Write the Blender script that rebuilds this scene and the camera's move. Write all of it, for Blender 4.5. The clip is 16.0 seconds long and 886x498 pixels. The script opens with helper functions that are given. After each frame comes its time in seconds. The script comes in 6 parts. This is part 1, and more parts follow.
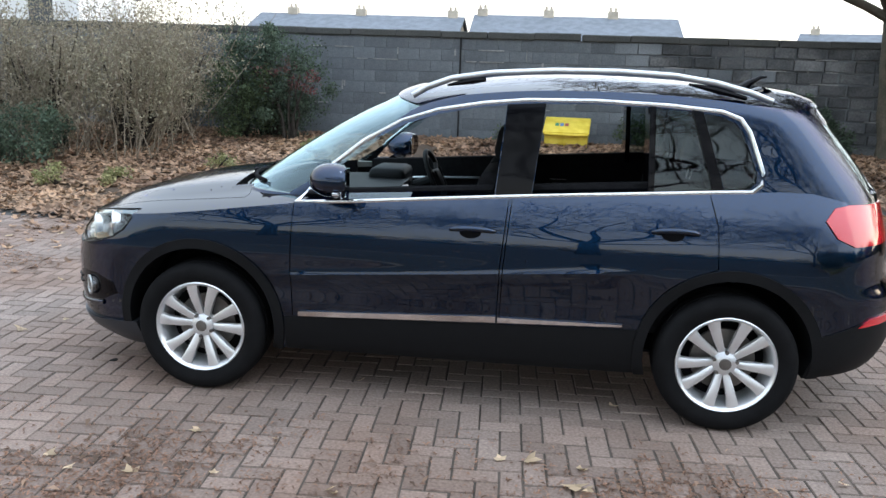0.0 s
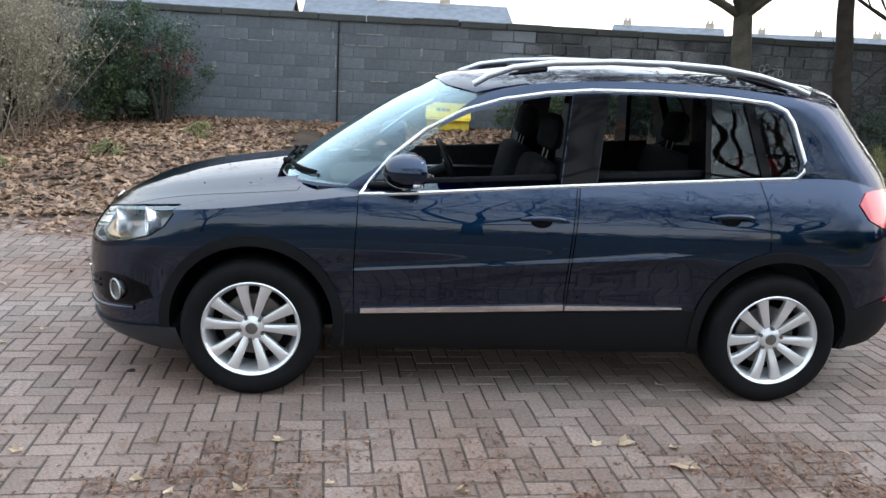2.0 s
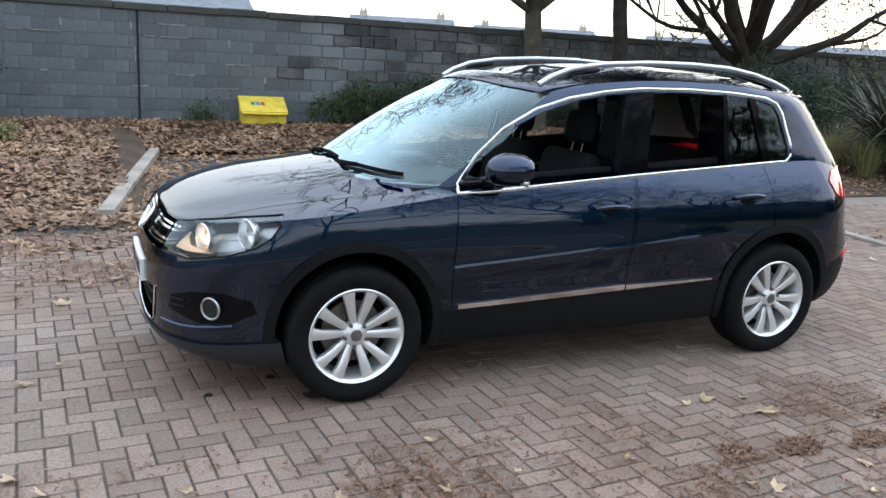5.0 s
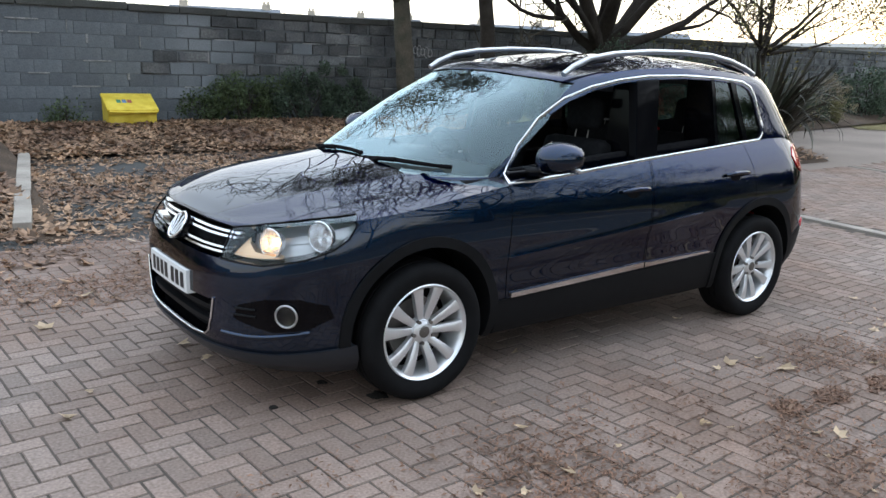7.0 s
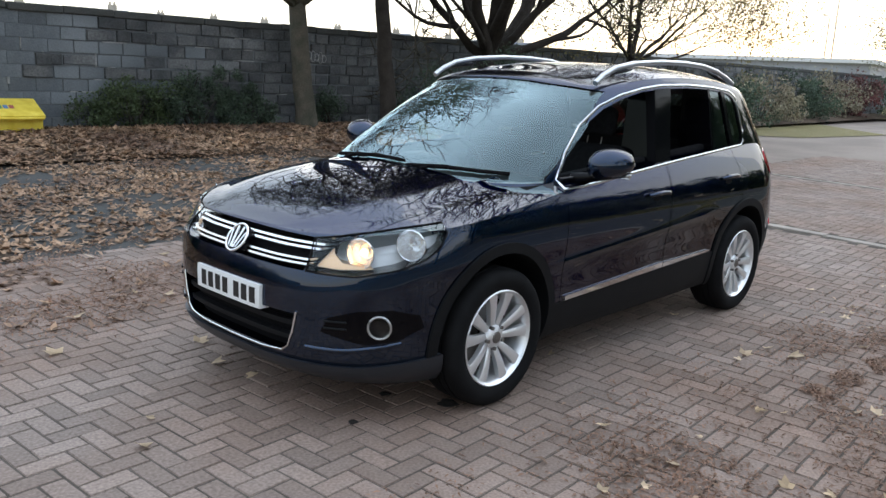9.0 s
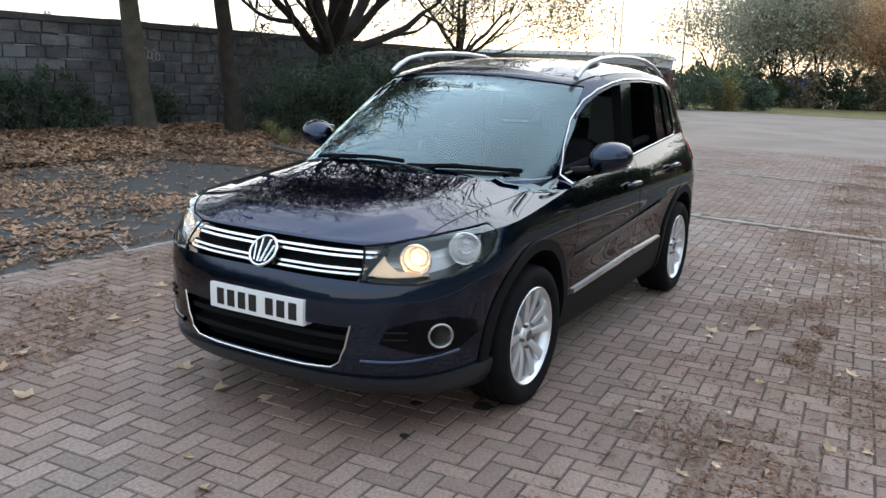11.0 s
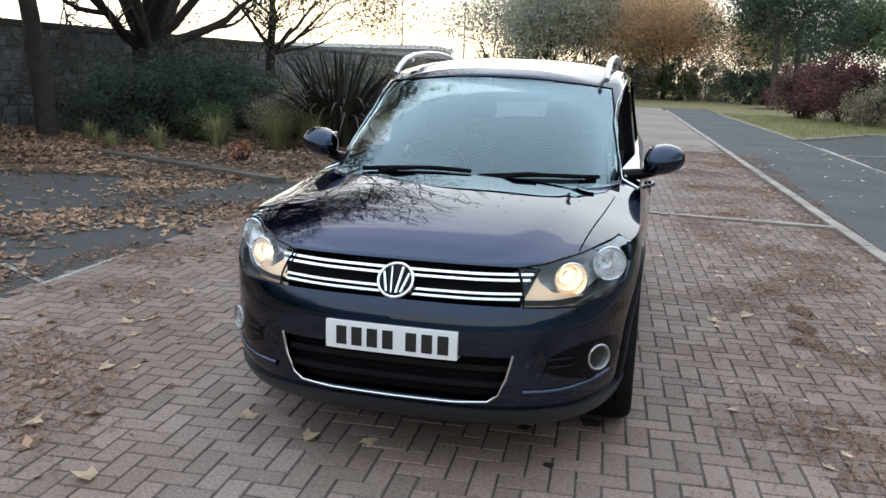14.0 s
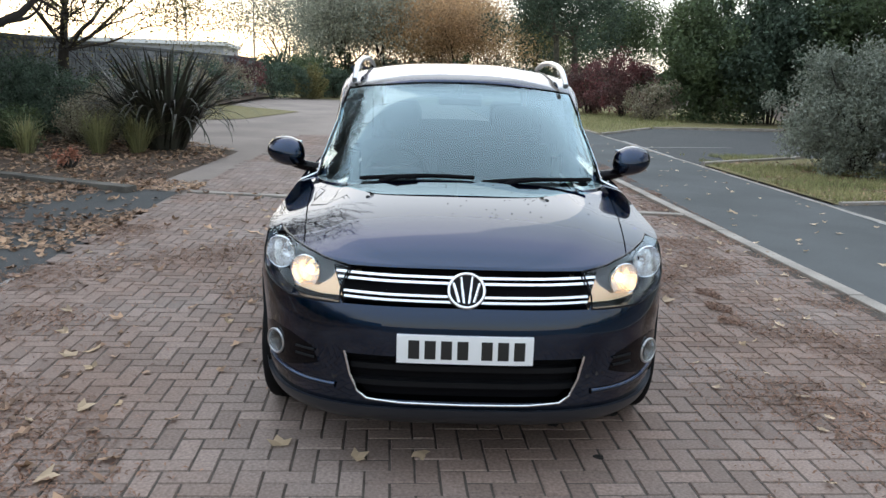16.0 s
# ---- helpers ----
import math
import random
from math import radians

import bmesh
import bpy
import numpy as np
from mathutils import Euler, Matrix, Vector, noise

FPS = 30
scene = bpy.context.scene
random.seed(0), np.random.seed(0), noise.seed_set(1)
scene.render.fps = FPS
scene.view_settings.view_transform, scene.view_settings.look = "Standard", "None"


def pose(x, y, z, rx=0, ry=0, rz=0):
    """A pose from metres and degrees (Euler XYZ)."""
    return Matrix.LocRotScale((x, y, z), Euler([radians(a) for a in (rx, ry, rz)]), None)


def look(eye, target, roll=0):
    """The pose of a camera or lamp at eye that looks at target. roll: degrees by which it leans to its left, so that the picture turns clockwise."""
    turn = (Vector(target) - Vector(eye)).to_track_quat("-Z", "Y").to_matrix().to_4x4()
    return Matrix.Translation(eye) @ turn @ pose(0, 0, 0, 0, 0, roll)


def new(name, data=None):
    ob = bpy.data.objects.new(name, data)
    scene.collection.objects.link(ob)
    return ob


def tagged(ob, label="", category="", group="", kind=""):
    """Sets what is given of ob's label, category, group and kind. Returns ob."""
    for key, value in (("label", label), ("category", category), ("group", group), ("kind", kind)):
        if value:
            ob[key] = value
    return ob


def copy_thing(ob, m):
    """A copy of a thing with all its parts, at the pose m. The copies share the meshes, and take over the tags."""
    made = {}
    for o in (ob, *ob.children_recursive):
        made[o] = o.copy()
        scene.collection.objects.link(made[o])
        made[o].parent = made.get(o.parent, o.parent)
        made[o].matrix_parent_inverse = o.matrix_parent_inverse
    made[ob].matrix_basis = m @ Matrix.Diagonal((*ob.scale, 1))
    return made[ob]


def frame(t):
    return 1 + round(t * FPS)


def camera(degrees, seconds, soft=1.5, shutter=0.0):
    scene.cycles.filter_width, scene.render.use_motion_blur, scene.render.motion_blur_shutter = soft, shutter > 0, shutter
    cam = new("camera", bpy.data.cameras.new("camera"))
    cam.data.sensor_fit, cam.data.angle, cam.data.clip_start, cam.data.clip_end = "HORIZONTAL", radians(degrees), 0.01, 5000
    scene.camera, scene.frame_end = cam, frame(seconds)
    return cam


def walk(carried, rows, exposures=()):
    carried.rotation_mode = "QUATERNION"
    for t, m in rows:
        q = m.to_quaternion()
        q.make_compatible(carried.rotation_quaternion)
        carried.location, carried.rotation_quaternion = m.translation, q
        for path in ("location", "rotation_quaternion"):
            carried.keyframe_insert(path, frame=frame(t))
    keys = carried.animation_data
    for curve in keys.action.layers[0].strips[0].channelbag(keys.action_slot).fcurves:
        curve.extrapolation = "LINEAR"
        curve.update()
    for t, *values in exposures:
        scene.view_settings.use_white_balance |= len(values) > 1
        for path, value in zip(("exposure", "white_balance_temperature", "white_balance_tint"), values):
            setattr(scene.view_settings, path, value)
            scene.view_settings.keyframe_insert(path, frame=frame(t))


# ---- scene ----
cam = camera(56.7, 16.0)
METRES, EYE, TILT, LEAN, TURN = 8.645, 1.682, 0.0, 0.0, 7.16
ROWS = [
    (0.0, 0.0, 0.0, 0.0, 0.4, -12.65, -1.79),
    (0.5, -0.0314, -0.0038, 0.0005, -1.54, -13.54, -1.44),
    (1.0, -0.0654, 0.005, -0.0023, -3.2, -13.29, -2.11),
    (1.5, -0.0967, 0.0162, -0.0026, -6.85, -12.83, -3.08),
    (2.0, -0.1354, 0.0199, -0.0027, -11.97, -13.27, -2.98),
    (2.5, -0.1669, 0.0292, -0.0048, -14.98, -13.28, -3.21),
    (3.0, -0.1954, 0.0387, -0.0058, -17.52, -12.92, -4.07),
    (3.5, -0.2346, 0.0397, -0.0046, -21.21, -13.28, -3.93),
    (6.0, -0.3801, 0.111, -0.0063, -37.54, -13.44, -2.54),
    (6.5, -0.4082, 0.1279, -0.0064, -41.18, -14.1, -2.34),
    (7.0, -0.4289, 0.1508, -0.0094, -43.12, -13.19, -2.01),
    (7.5, -0.4467, 0.1701, -0.0087, -45.5, -12.35, -2.05),
    (8.0, -0.4724, 0.1913, -0.0094, -48.87, -12.5, -2.16),
    (10.5, -0.5427, 0.3151, -0.0175, -61.86, -11.7, -2.48),
    (11.0, -0.5573, 0.3447, -0.0172, -67.01, -12.1, -2.05),
    (11.5, -0.5674, 0.3735, -0.0181, -70.07, -12.1, -1.74),
    (12.0, -0.5719, 0.4038, -0.0172, -71.99, -11.96, -1.23),
    (12.5, -0.5789, 0.4335, -0.0167, -75.42, -12.07, -0.9),
    (13.0, -0.5826, 0.4606, -0.016, -78.71, -11.97, -0.76),
    (13.5, -0.5748, 0.4879, -0.0162, -80.65, -11.78, -0.96),
    (14.0, -0.5718, 0.5143, -0.016, -82.66, -12.11, -1.73),
    (14.5, -0.5801, 0.5463, -0.0131, -85.42, -12.45, -1.56),
    (15.0, -0.58, 0.576, -0.0131, -88.0, -12.03, -1.15),
    (15.5, -0.5758, 0.6047, -0.0128, -91.84, -11.56, -1.59),
    (16.0, -0.5729, 0.6357, -0.0132, -97.52, -11.9, -1.74),
]
walk(cam, [(t, pose(0.416, -4.702, EYE, TILT, LEAN, TURN) @ pose(METRES * x, METRES * y, METRES * z, 90 + pitch, roll, yaw)) for t, x, y, z, yaw, pitch, roll in ROWS], [(0.0, 0.62), (3.5, 0.66), (7.0, 0.34), (10.5, 0.16), (16.0, 0.20)])

# ---- world and sun ----
world = bpy.data.worlds.new("sky")
scene.world = world
world.use_nodes = True
wn, wl = world.node_tree.nodes, world.node_tree.links
wn.clear()
sky = wn.new("ShaderNodeTexSky")
sky.sky_type, sky.sun_disc = "NISHITA", False
sky.sun_elevation, sky.sun_rotation = radians(9), radians(70)
sky.air_density, sky.dust_density = 1.0, 0.4
bg_sky, bg_cloud, bg_sum, w_out = wn.new("ShaderNodeBackground"), wn.new("ShaderNodeBackground"), wn.new("ShaderNodeAddShader"), wn.new("ShaderNodeOutputWorld")
bg_sky.inputs["Strength"].default_value = 0.05
# even evening cloud, brighter overhead than along the horizon
w_ramp = wn.new("ShaderNodeValToRGB")
w_ramp.color_ramp.elements[0].position, w_ramp.color_ramp.elements[1].position = 0.03, 0.38
w_ramp.color_ramp.elements[0].color, w_ramp.color_ramp.elements[1].color = (1.0, 0.98, 0.96, 1), (0.77, 0.89, 1.05, 1)
w_tc, w_xyz, w_rng = wn.new("ShaderNodeTexCoord"), wn.new("ShaderNodeSeparateXYZ"), wn.new("ShaderNodeMapRange")
w_rng.interpolation_type = "SMOOTHSTEP"
w_rng.inputs["From Min"].default_value, w_rng.inputs["From Max"].default_value = 0.0, 0.8
w_rng.inputs["To Min"].default_value, w_rng.inputs["To Max"].default_value = 0.98, 1.75
# the cloud is brighter on the side of the low sun
w_dot, w_side, w_mul = wn.new("ShaderNodeVectorMath"), wn.new("ShaderNodeMath"), wn.new("ShaderNodeMath")
w_dot.operation, w_side.operation, w_mul.operation = "DOT_PRODUCT", "MULTIPLY_ADD", "MULTIPLY"
w_dot.inputs[1].default_value = (0.88, 0.47, 0.0)
w_side.inputs[1].default_value, w_side.inputs[2].default_value = 0.30, 1.0
wl.new(w_tc.outputs["Generated"], w_dot.inputs[0])
wl.new(w_dot.outputs["Value"], w_side.inputs[0])
wl.new(w_rng.outputs[0], w_mul.inputs[0])
wl.new(w_side.outputs[0], w_mul.inputs[1])
wl.new(w_tc.outputs["Generated"], w_xyz.inputs[0])
wl.new(w_xyz.outputs["Z"], w_rng.inputs["Value"])
wl.new(w_xyz.outputs["Z"], w_ramp.inputs["Fac"])
wl.new(w_ramp.outputs["Color"], bg_cloud.inputs["Color"])
wl.new(w_mul.outputs[0], bg_cloud.inputs["Strength"])
wl.new(sky.outputs[0], bg_sky.inputs["Color"])
wl.new(bg_sky.outputs[0], bg_sum.inputs[0])
wl.new(bg_cloud.outputs[0], bg_sum.inputs[1])
wl.new(bg_sum.outputs[0], w_out.inputs["Surface"])
sun = new("sun", bpy.data.lights.new("sun", "SUN"))
sun.data.energy, sun.data.angle, sun.data.color = 0.9, radians(72), (1.0, 0.91, 0.80)
sun.matrix_world = look((60, 22, 18), (0, 0, 0))

# ---- tools ----
def node_mat(name, colour, rough=0.8, metal=0.0, vary=0.25, scale=6.0, fine=60.0, bump=0.3, bump_dist=0.01, second=None, spots=0.0, rand=0.0, coat=0.0, spec=0.2, island=False):
    """A procedural surface: base colour broken up at two scales, with fine relief."""
    m = bpy.data.materials.new(name)
    m.use_nodes = True
    n, l = m.node_tree.nodes, m.node_tree.links
    b = n["Principled BSDF"]
    b.inputs["Roughness"].default_value, b.inputs["Metallic"].default_value = rough, metal
    b.inputs["Coat Weight"].default_value, b.inputs["Specular IOR Level"].default_value = coat, spec
    tc = n.new("ShaderNodeTexCoord")
    big, small = n.new("ShaderNodeTexNoise"), n.new("ShaderNodeTexNoise")
    big.inputs["Scale"].default_value, big.inputs["Detail"].default_value = scale, 6
    small.inputs["Scale"].default_value, small.inputs["Detail"].default_value = fine, 4
    l.new(tc.outputs["Object"], big.inputs["Vector"])
    l.new(tc.outputs["Object"], small.inputs["Vector"])
    r1, r2 = n.new("ShaderNodeValToRGB"), n.new("ShaderNodeMix")
    c = Vector(colour)
    d = Vector(second) if second else c * (1 - vary)
    r1.color_ramp.elements[0].position, r1.color_ramp.elements[1].position = 0.35, 0.65
    r1.color_ramp.elements[0].color, r1.color_ramp.elements[1].color = (*d, 1), (*c, 1)
    l.new(big.outputs["Fac"], r1.inputs["Fac"])
    r2.data_type, r2.blend_type = "RGBA", "MULTIPLY"
    r2.inputs["Factor"].default_value = min(1.0, vary * 1.6)
    l.new(r1.outputs["Color"], r2.inputs["A"])
    l.new(small.outputs["Fac"], r2.inputs["B"])
    last = r2.outputs["Result"]
    hsv = n.new("ShaderNodeHueSaturation")
    l.new(last, hsv.inputs["Color"])
    hsv.inputs["Value"].default_value = min(1.4, 0.85 / max(colour)) * (1 + 0.8 * min(1.0, vary * 1.6) * 0.5)
    if rand:
        src = n.new("ShaderNodeNewGeometry").outputs["Random Per Island"] if island else n.new("ShaderNodeObjectInfo").outputs["Random"]
        mr = n.new("ShaderNodeMapRange")
        v0 = hsv.inputs["Value"].default_value
        mr.inputs["To Min"].default_value, mr.inputs["To Max"].default_value = v0 * (1 - rand), v0 * (1 + rand)
        l.new(src, mr.inputs["Value"])
        l.new(mr.outputs[0], hsv.inputs["Value"])
    l.new(hsv.outputs["Color"], b.inputs["Base Color"])
    if bump:
        bp = n.new("ShaderNodeBump")
        bp.inputs["Strength"].default_value, bp.inputs["Distance"].default_value = bump, bump_dist
        l.new(small.outputs["Fac"], bp.inputs["Height"])
        l.new(bp.outputs["Normal"], b.inputs["Normal"])
    return m


def plain(name, colour, rough=0.5, metal=0.0, coat=0.0, emit=0.0):
    m = bpy.data.materials.new(name)
    m.use_nodes = True
    b = m.node_tree.nodes["Principled BSDF"]
    b.inputs["Base Color"].default_value = (*colour, 1)
    b.inputs["Roughness"].default_value, b.inputs["Metallic"].default_value, b.inputs["Coat Weight"].default_value = rough, metal, coat
    if emit:
        b.inputs["Emission Color"].default_value, b.inputs["Emission Strength"].default_value = (*colour, 1), emit
    return m


def glass(name, tint, rough=0.0, base=0.11, power=3.6, top=0.85):
    """A thin pane: clear with a tint, and a mirror by Fresnel."""
    m = bpy.data.materials.new(name)
    m.use_nodes = True
    n, l = m.node_tree.nodes, m.node_tree.links
    n.clear()
    out, mix, tr, gl, lw, pw, ma = (n.new("ShaderNode" + k) for k in ("OutputMaterial", "MixShader", "BsdfTransparent", "BsdfGlossy", "LayerWeight", "Math", "Math"))
    tr.inputs["Color"].default_value, gl.inputs["Roughness"].default_value, lw.inputs["Blend"].default_value = (*tint, 1), rough, 0.5
    pw.operation, ma.operation = "POWER", "MULTIPLY_ADD"
    pw.inputs[1].default_value, ma.inputs[1].default_value, ma.inputs[2].default_value = power, top, base
    gl.inputs["Color"].default_value = (0.86, 0.97, 1.0, 1)
    l.new(lw.outputs["Facing"], pw.inputs[0])
    l.new(pw.outputs[0], ma.inputs[0])
    l.new(ma.outputs[0], mix.inputs[0])
    l.new(tr.outputs[0], mix.inputs[1])
    l.new(gl.outputs[0], mix.inputs[2])
    l.new(mix.outputs[0], out.inputs["Surface"])
    return m


def as_mesh(name, bm, mats, sharp=None):
    """Turns a bmesh into mesh data; sharp: smooth shading with edges split above that angle."""
    bmesh.ops.recalc_face_normals(bm, faces=bm.faces)
    me = bpy.data.meshes.new(name)
    if sharp is not None:
        for f in bm.faces:
            f.smooth = True
        for e in bm.edges:
            e.smooth = len(e.link_faces) == 2 and e.calc_face_angle(0) < radians(sharp)
    bm.to_mesh(me)
    bm.free()
    for m in mats if isinstance(mats, (list, tuple)) else [mats]:
        me.materials.append(m)
    return me


def part(name, bm, material, parent=None, label="", sharp=None):
    ob = new(name, as_mesh(name, bm, material, sharp))
    if parent:
        ob.parent = parent
    return tagged(ob, label)


def raw(name, verts, faces, material, parent=None, smooth=False):
    """One object from computed vertices and faces."""
    me = bpy.data.meshes.new(name)
    me.from_pydata([tuple(v) for v in verts], [], [tuple(f) for f in faces])
    me.materials.append(material)
    if smooth:
        me.polygons.foreach_set("use_smooth", [True] * len(me.polygons))
    ob = new(name, me)
    if parent:
        ob.parent = parent
    return ob


def thing(name, label, category, m=None, group="", kind=""):
    ob = new(name)
    if m is not None:
        ob.matrix_world = m
    return tagged(ob, label, category, group, kind)


def box(x0, x1, y0, y1, z0, z1, bevel=0.0, bm=None):
    own = bm is None
    bm = bm or bmesh.new()
    b2 = bmesh.new()
    bmesh.ops.create_cube(b2, size=1)
    for v in b2.verts:
        v.co = ((x0 + x1) / 2 + v.co.x * (x1 - x0), (y0 + y1) / 2 + v.co.y * (y1 - y0), (z0 + z1) / 2 + v.co.z * (z1 - z0))
    if bevel:
        bmesh.ops.bevel(b2, geom=b2.edges[:], offset=bevel, segments=2, affect="EDGES", profile=0.5)
    if own:
        bm.free()
        return b2
    merge(bm, b2)
    return bm


def merge(bm, other, m=None):
    """Adds one bmesh to another, and frees it."""
    if m is not None:
        other.transform(m)
    tmp = bpy.data.meshes.new("tmp")
    other.to_mesh(tmp)
    other.free()
    bm.from_mesh(tmp)
    bpy.data.meshes.remove(tmp)
    return bm


def cylinder(p, q, r0, r1, n=12, caps=True):
    bm = bmesh.new()
    p, q = Vector(p), Vector(q)
    bmesh.ops.create_cone(bm, cap_ends=caps, segments=n, radius1=r0, radius2=r1, depth=(q - p).length)
    bm.transform(Matrix.Translation((p + q) / 2) @ (q - p).to_track_quat("Z", "Y").to_matrix().to_4x4())
    return bm


def prism(poly, axis, a, b):
    """A closed prism from a polygon in the two other axes, from a to b along the axis."""
    bm = bmesh.new()
    place = {"x": lambda u, v, w: (w, u, v), "y": lambda u, v, w: (u, w, v), "z": lambda u, v, w: (u, v, w)}[axis]
    lo = [bm.verts.new(place(u, v, a)) for u, v in poly]
    hi = [bm.verts.new(place(u, v, b)) for u, v in poly]
    bm.faces.new(lo)
    bm.faces.new(hi)
    for i in range(len(poly)):
        j = (i + 1) % len(poly)
        bm.faces.new((lo[i], lo[j], hi[j], hi[i]))
    bmesh.ops.recalc_face_normals(bm, faces=bm.faces)
    return bm


def tube(points, radius, n=6, closed=False, flat=None):
    """A rounded rod along points. flat: (across, out) half sizes with an out-direction function for a strip."""
    bm = bmesh.new()
    pts = [Vector(p) for p in points]
    rings = []
    for i, p in enumerate(pts):
        a = pts[i - 1] if (i or closed) else p
        c = pts[(i + 1) % len(pts)] if (i < len(pts) - 1 or closed) else p
        d = (c - a).normalized()
        up = Vector((0, 0, 1)) if abs(d.z) < 0.9 else Vector((1, 0, 0))
        u = d.cross(up).normalized()
        v = u.cross(d)
        r = radius[i] if isinstance(radius, (list, tuple)) else radius
        rings.append([bm.verts.new(p + (u * math.cos(k * math.tau / n) + v * math.sin(k * math.tau / n)) * r) for k in range(n)])
    m = len(rings)
    for i in range(m if closed else m - 1):
        for k in range(n):
            bm.faces.new((rings[i][k], rings[i][(k + 1) % n], rings[(i + 1) % m][(k + 1) % n], rings[(i + 1) % m][k]))
    if not closed:
        bm.faces.new(rings[0])
        bm.faces.new(rings[-1])
    return bm


def spline(keys, x):
    """Smooth value at x through (x, value) keys in order."""
    if x <= keys[0][0]:
        return keys[0][1]
    if x >= keys[-1][0]:
        return keys[-1][1]
    i = max(k for k in range(len(keys) - 1) if keys[k][0] <= x)
    (x0, y0), (x1, y1) = keys[i], keys[i + 1]
    h = x1 - x0
    m0 = (y1 - keys[i - 1][1]) / (x1 - keys[i - 1][0]) if i else (y1 - y0) / h
    m1 = (keys[i + 2][1] - y0) / (keys[i + 2][0] - x0) if i + 2 < len(keys) else (y1 - y0) / h
    u = (x - x0) / h
    return (2 * u**3 - 3 * u**2 + 1) * y0 + (u**3 - 2 * u**2 + u) * h * m0 + (3 * u**2 - 2 * u**3) * y1 + (u**3 - u**2) * h * m1


def boolean(bm, cutter, how="DIFFERENCE"):
    """bm cut by cutter (both closed); frees both and gives the new bmesh."""
    a, b = new("tmp_a", as_mesh("tmp_a", bm, [])), new("tmp_b", as_mesh("tmp_b", cutter, []))
    mod = a.modifiers.new("cut", "BOOLEAN")
    mod.operation, mod.object, mod.solver = how, b, "MANIFOLD"
    dg = bpy.context.evaluated_depsgraph_get()
    me = bpy.data.meshes.new_from_object(a.evaluated_get(dg))
    out = bmesh.new()
    out.from_mesh(me)
    for o in (a, b):
        d = o.data
        bpy.data.objects.remove(o)
        bpy.data.meshes.remove(d)
    bpy.data.meshes.remove(me)
    return out


def split(bm, poly, axis, a, b, gap=0.004):
    """Cuts a prism out of bm: (the piece inside, the rest), with a gap between them."""
    c = Vector((sum(p[0] for p in poly) / len(poly), sum(p[1] for p in poly) / len(poly)))
    small = []
    for u, v in poly:
        d = Vector((u, v)) - c
        small.append(tuple(c + d * (1 - gap / max(d.length, 0.05))))
    inside = boolean(bm.copy(), prism(small, axis, a, b), "INTERSECT")
    rest = boolean(bm, prism(poly, axis, a, b), "DIFFERENCE")
    return inside, rest


def fast_quads(name, quads, material, parent=None):
    """One mesh from an array of quads, n x 4 x 3."""
    n = len(quads)
    me = bpy.data.meshes.new(name)
    me.vertices.add(n * 4)
    me.vertices.foreach_set("co", np.asarray(quads, dtype=np.float32).reshape(-1))
    me.loops.add(n * 4)
    me.loops.foreach_set("vertex_index", np.arange(n * 4, dtype=np.int32))
    me.polygons.add(n)
    me.polygons.foreach_set("loop_start", np.arange(0, n * 4, 4, dtype=np.int32))
    me.update(calc_edges=True)
    me.materials.append(material)
    ob = new(name, me)
    if parent:
        ob.parent = parent
    return ob


def unit(v):
    return v / np.maximum(np.linalg.norm(v, axis=-1, keepdims=True), 1e-9)


def leaf_quads(rng, centres, size, flat=0.0, slim=0.5):
    """Pointed, folded leaves at the centres, turned at random; flat: how far they lie level."""
    n = len(centres)
    nrm = rng.normal(size=(n, 3))
    nrm[:, 2] = np.abs(nrm[:, 2]) + flat * 4
    nrm = unit(nrm)
    a = unit(np.cross(nrm, rng.normal(size=(n, 3))))
    b = np.cross(nrm, a)
    s = (size * rng.uniform(0.6, 1.3, n))[:, None]
    fold = rng.uniform(0.05, 0.3, n)[:, None] * s * nrm
    return np.stack([centres - a * s * 0.5, centres - b * s * slim * 0.5 + fold, centres + a * s * 0.5, centres + b * s * slim * 0.5 + fold], axis=1)


def clump_points(rng, n, centre, radii, clumps, clump_r, shell=0.75):
    """Points gathered in clumps that fill the outer part of an ellipsoid, so that gaps stay between them."""
    d = unit(rng.normal(size=(clumps, 3)))
    rad = rng.uniform(shell, 1.0, clumps)[:, None] * (1 + 0.18 * rng.normal(size=(clumps, 1)))
    c = np.asarray(centre) + d * rad * np.asarray(radii)
    k = rng.integers(0, clumps, n)
    p = c[k] + unit(rng.normal(size=(n, 3))) * (rng.uniform(0, 1, n) ** 0.5)[:, None] * clump_r * rng.uniform(0.5, 1.3, clumps)[k][:, None]
    return p


def rod(verts, faces, pts, rads, n=5):
    """Adds a tapered rod along points to lists of vertices and faces."""
    start = len(verts)
    for i, p in enumerate(pts):
        d = (pts[min(i + 1, len(pts) - 1)] - pts[max(i - 1, 0)]).normalized()
        u = d.cross(Vector((0.3, 0.9, 0.1))).normalized()
        v = d.cross(u)
        for k in range(n):
            a = k * math.tau / n
            verts.append(p + (u * math.cos(a) + v * math.sin(a)) * rads[i])
    for i in range(len(pts) - 1):
        for k in range(n):
            a = start + i * n + k
            b = start + i * n + (k + 1) % n
            faces.append((a, b, b + n, a + n))


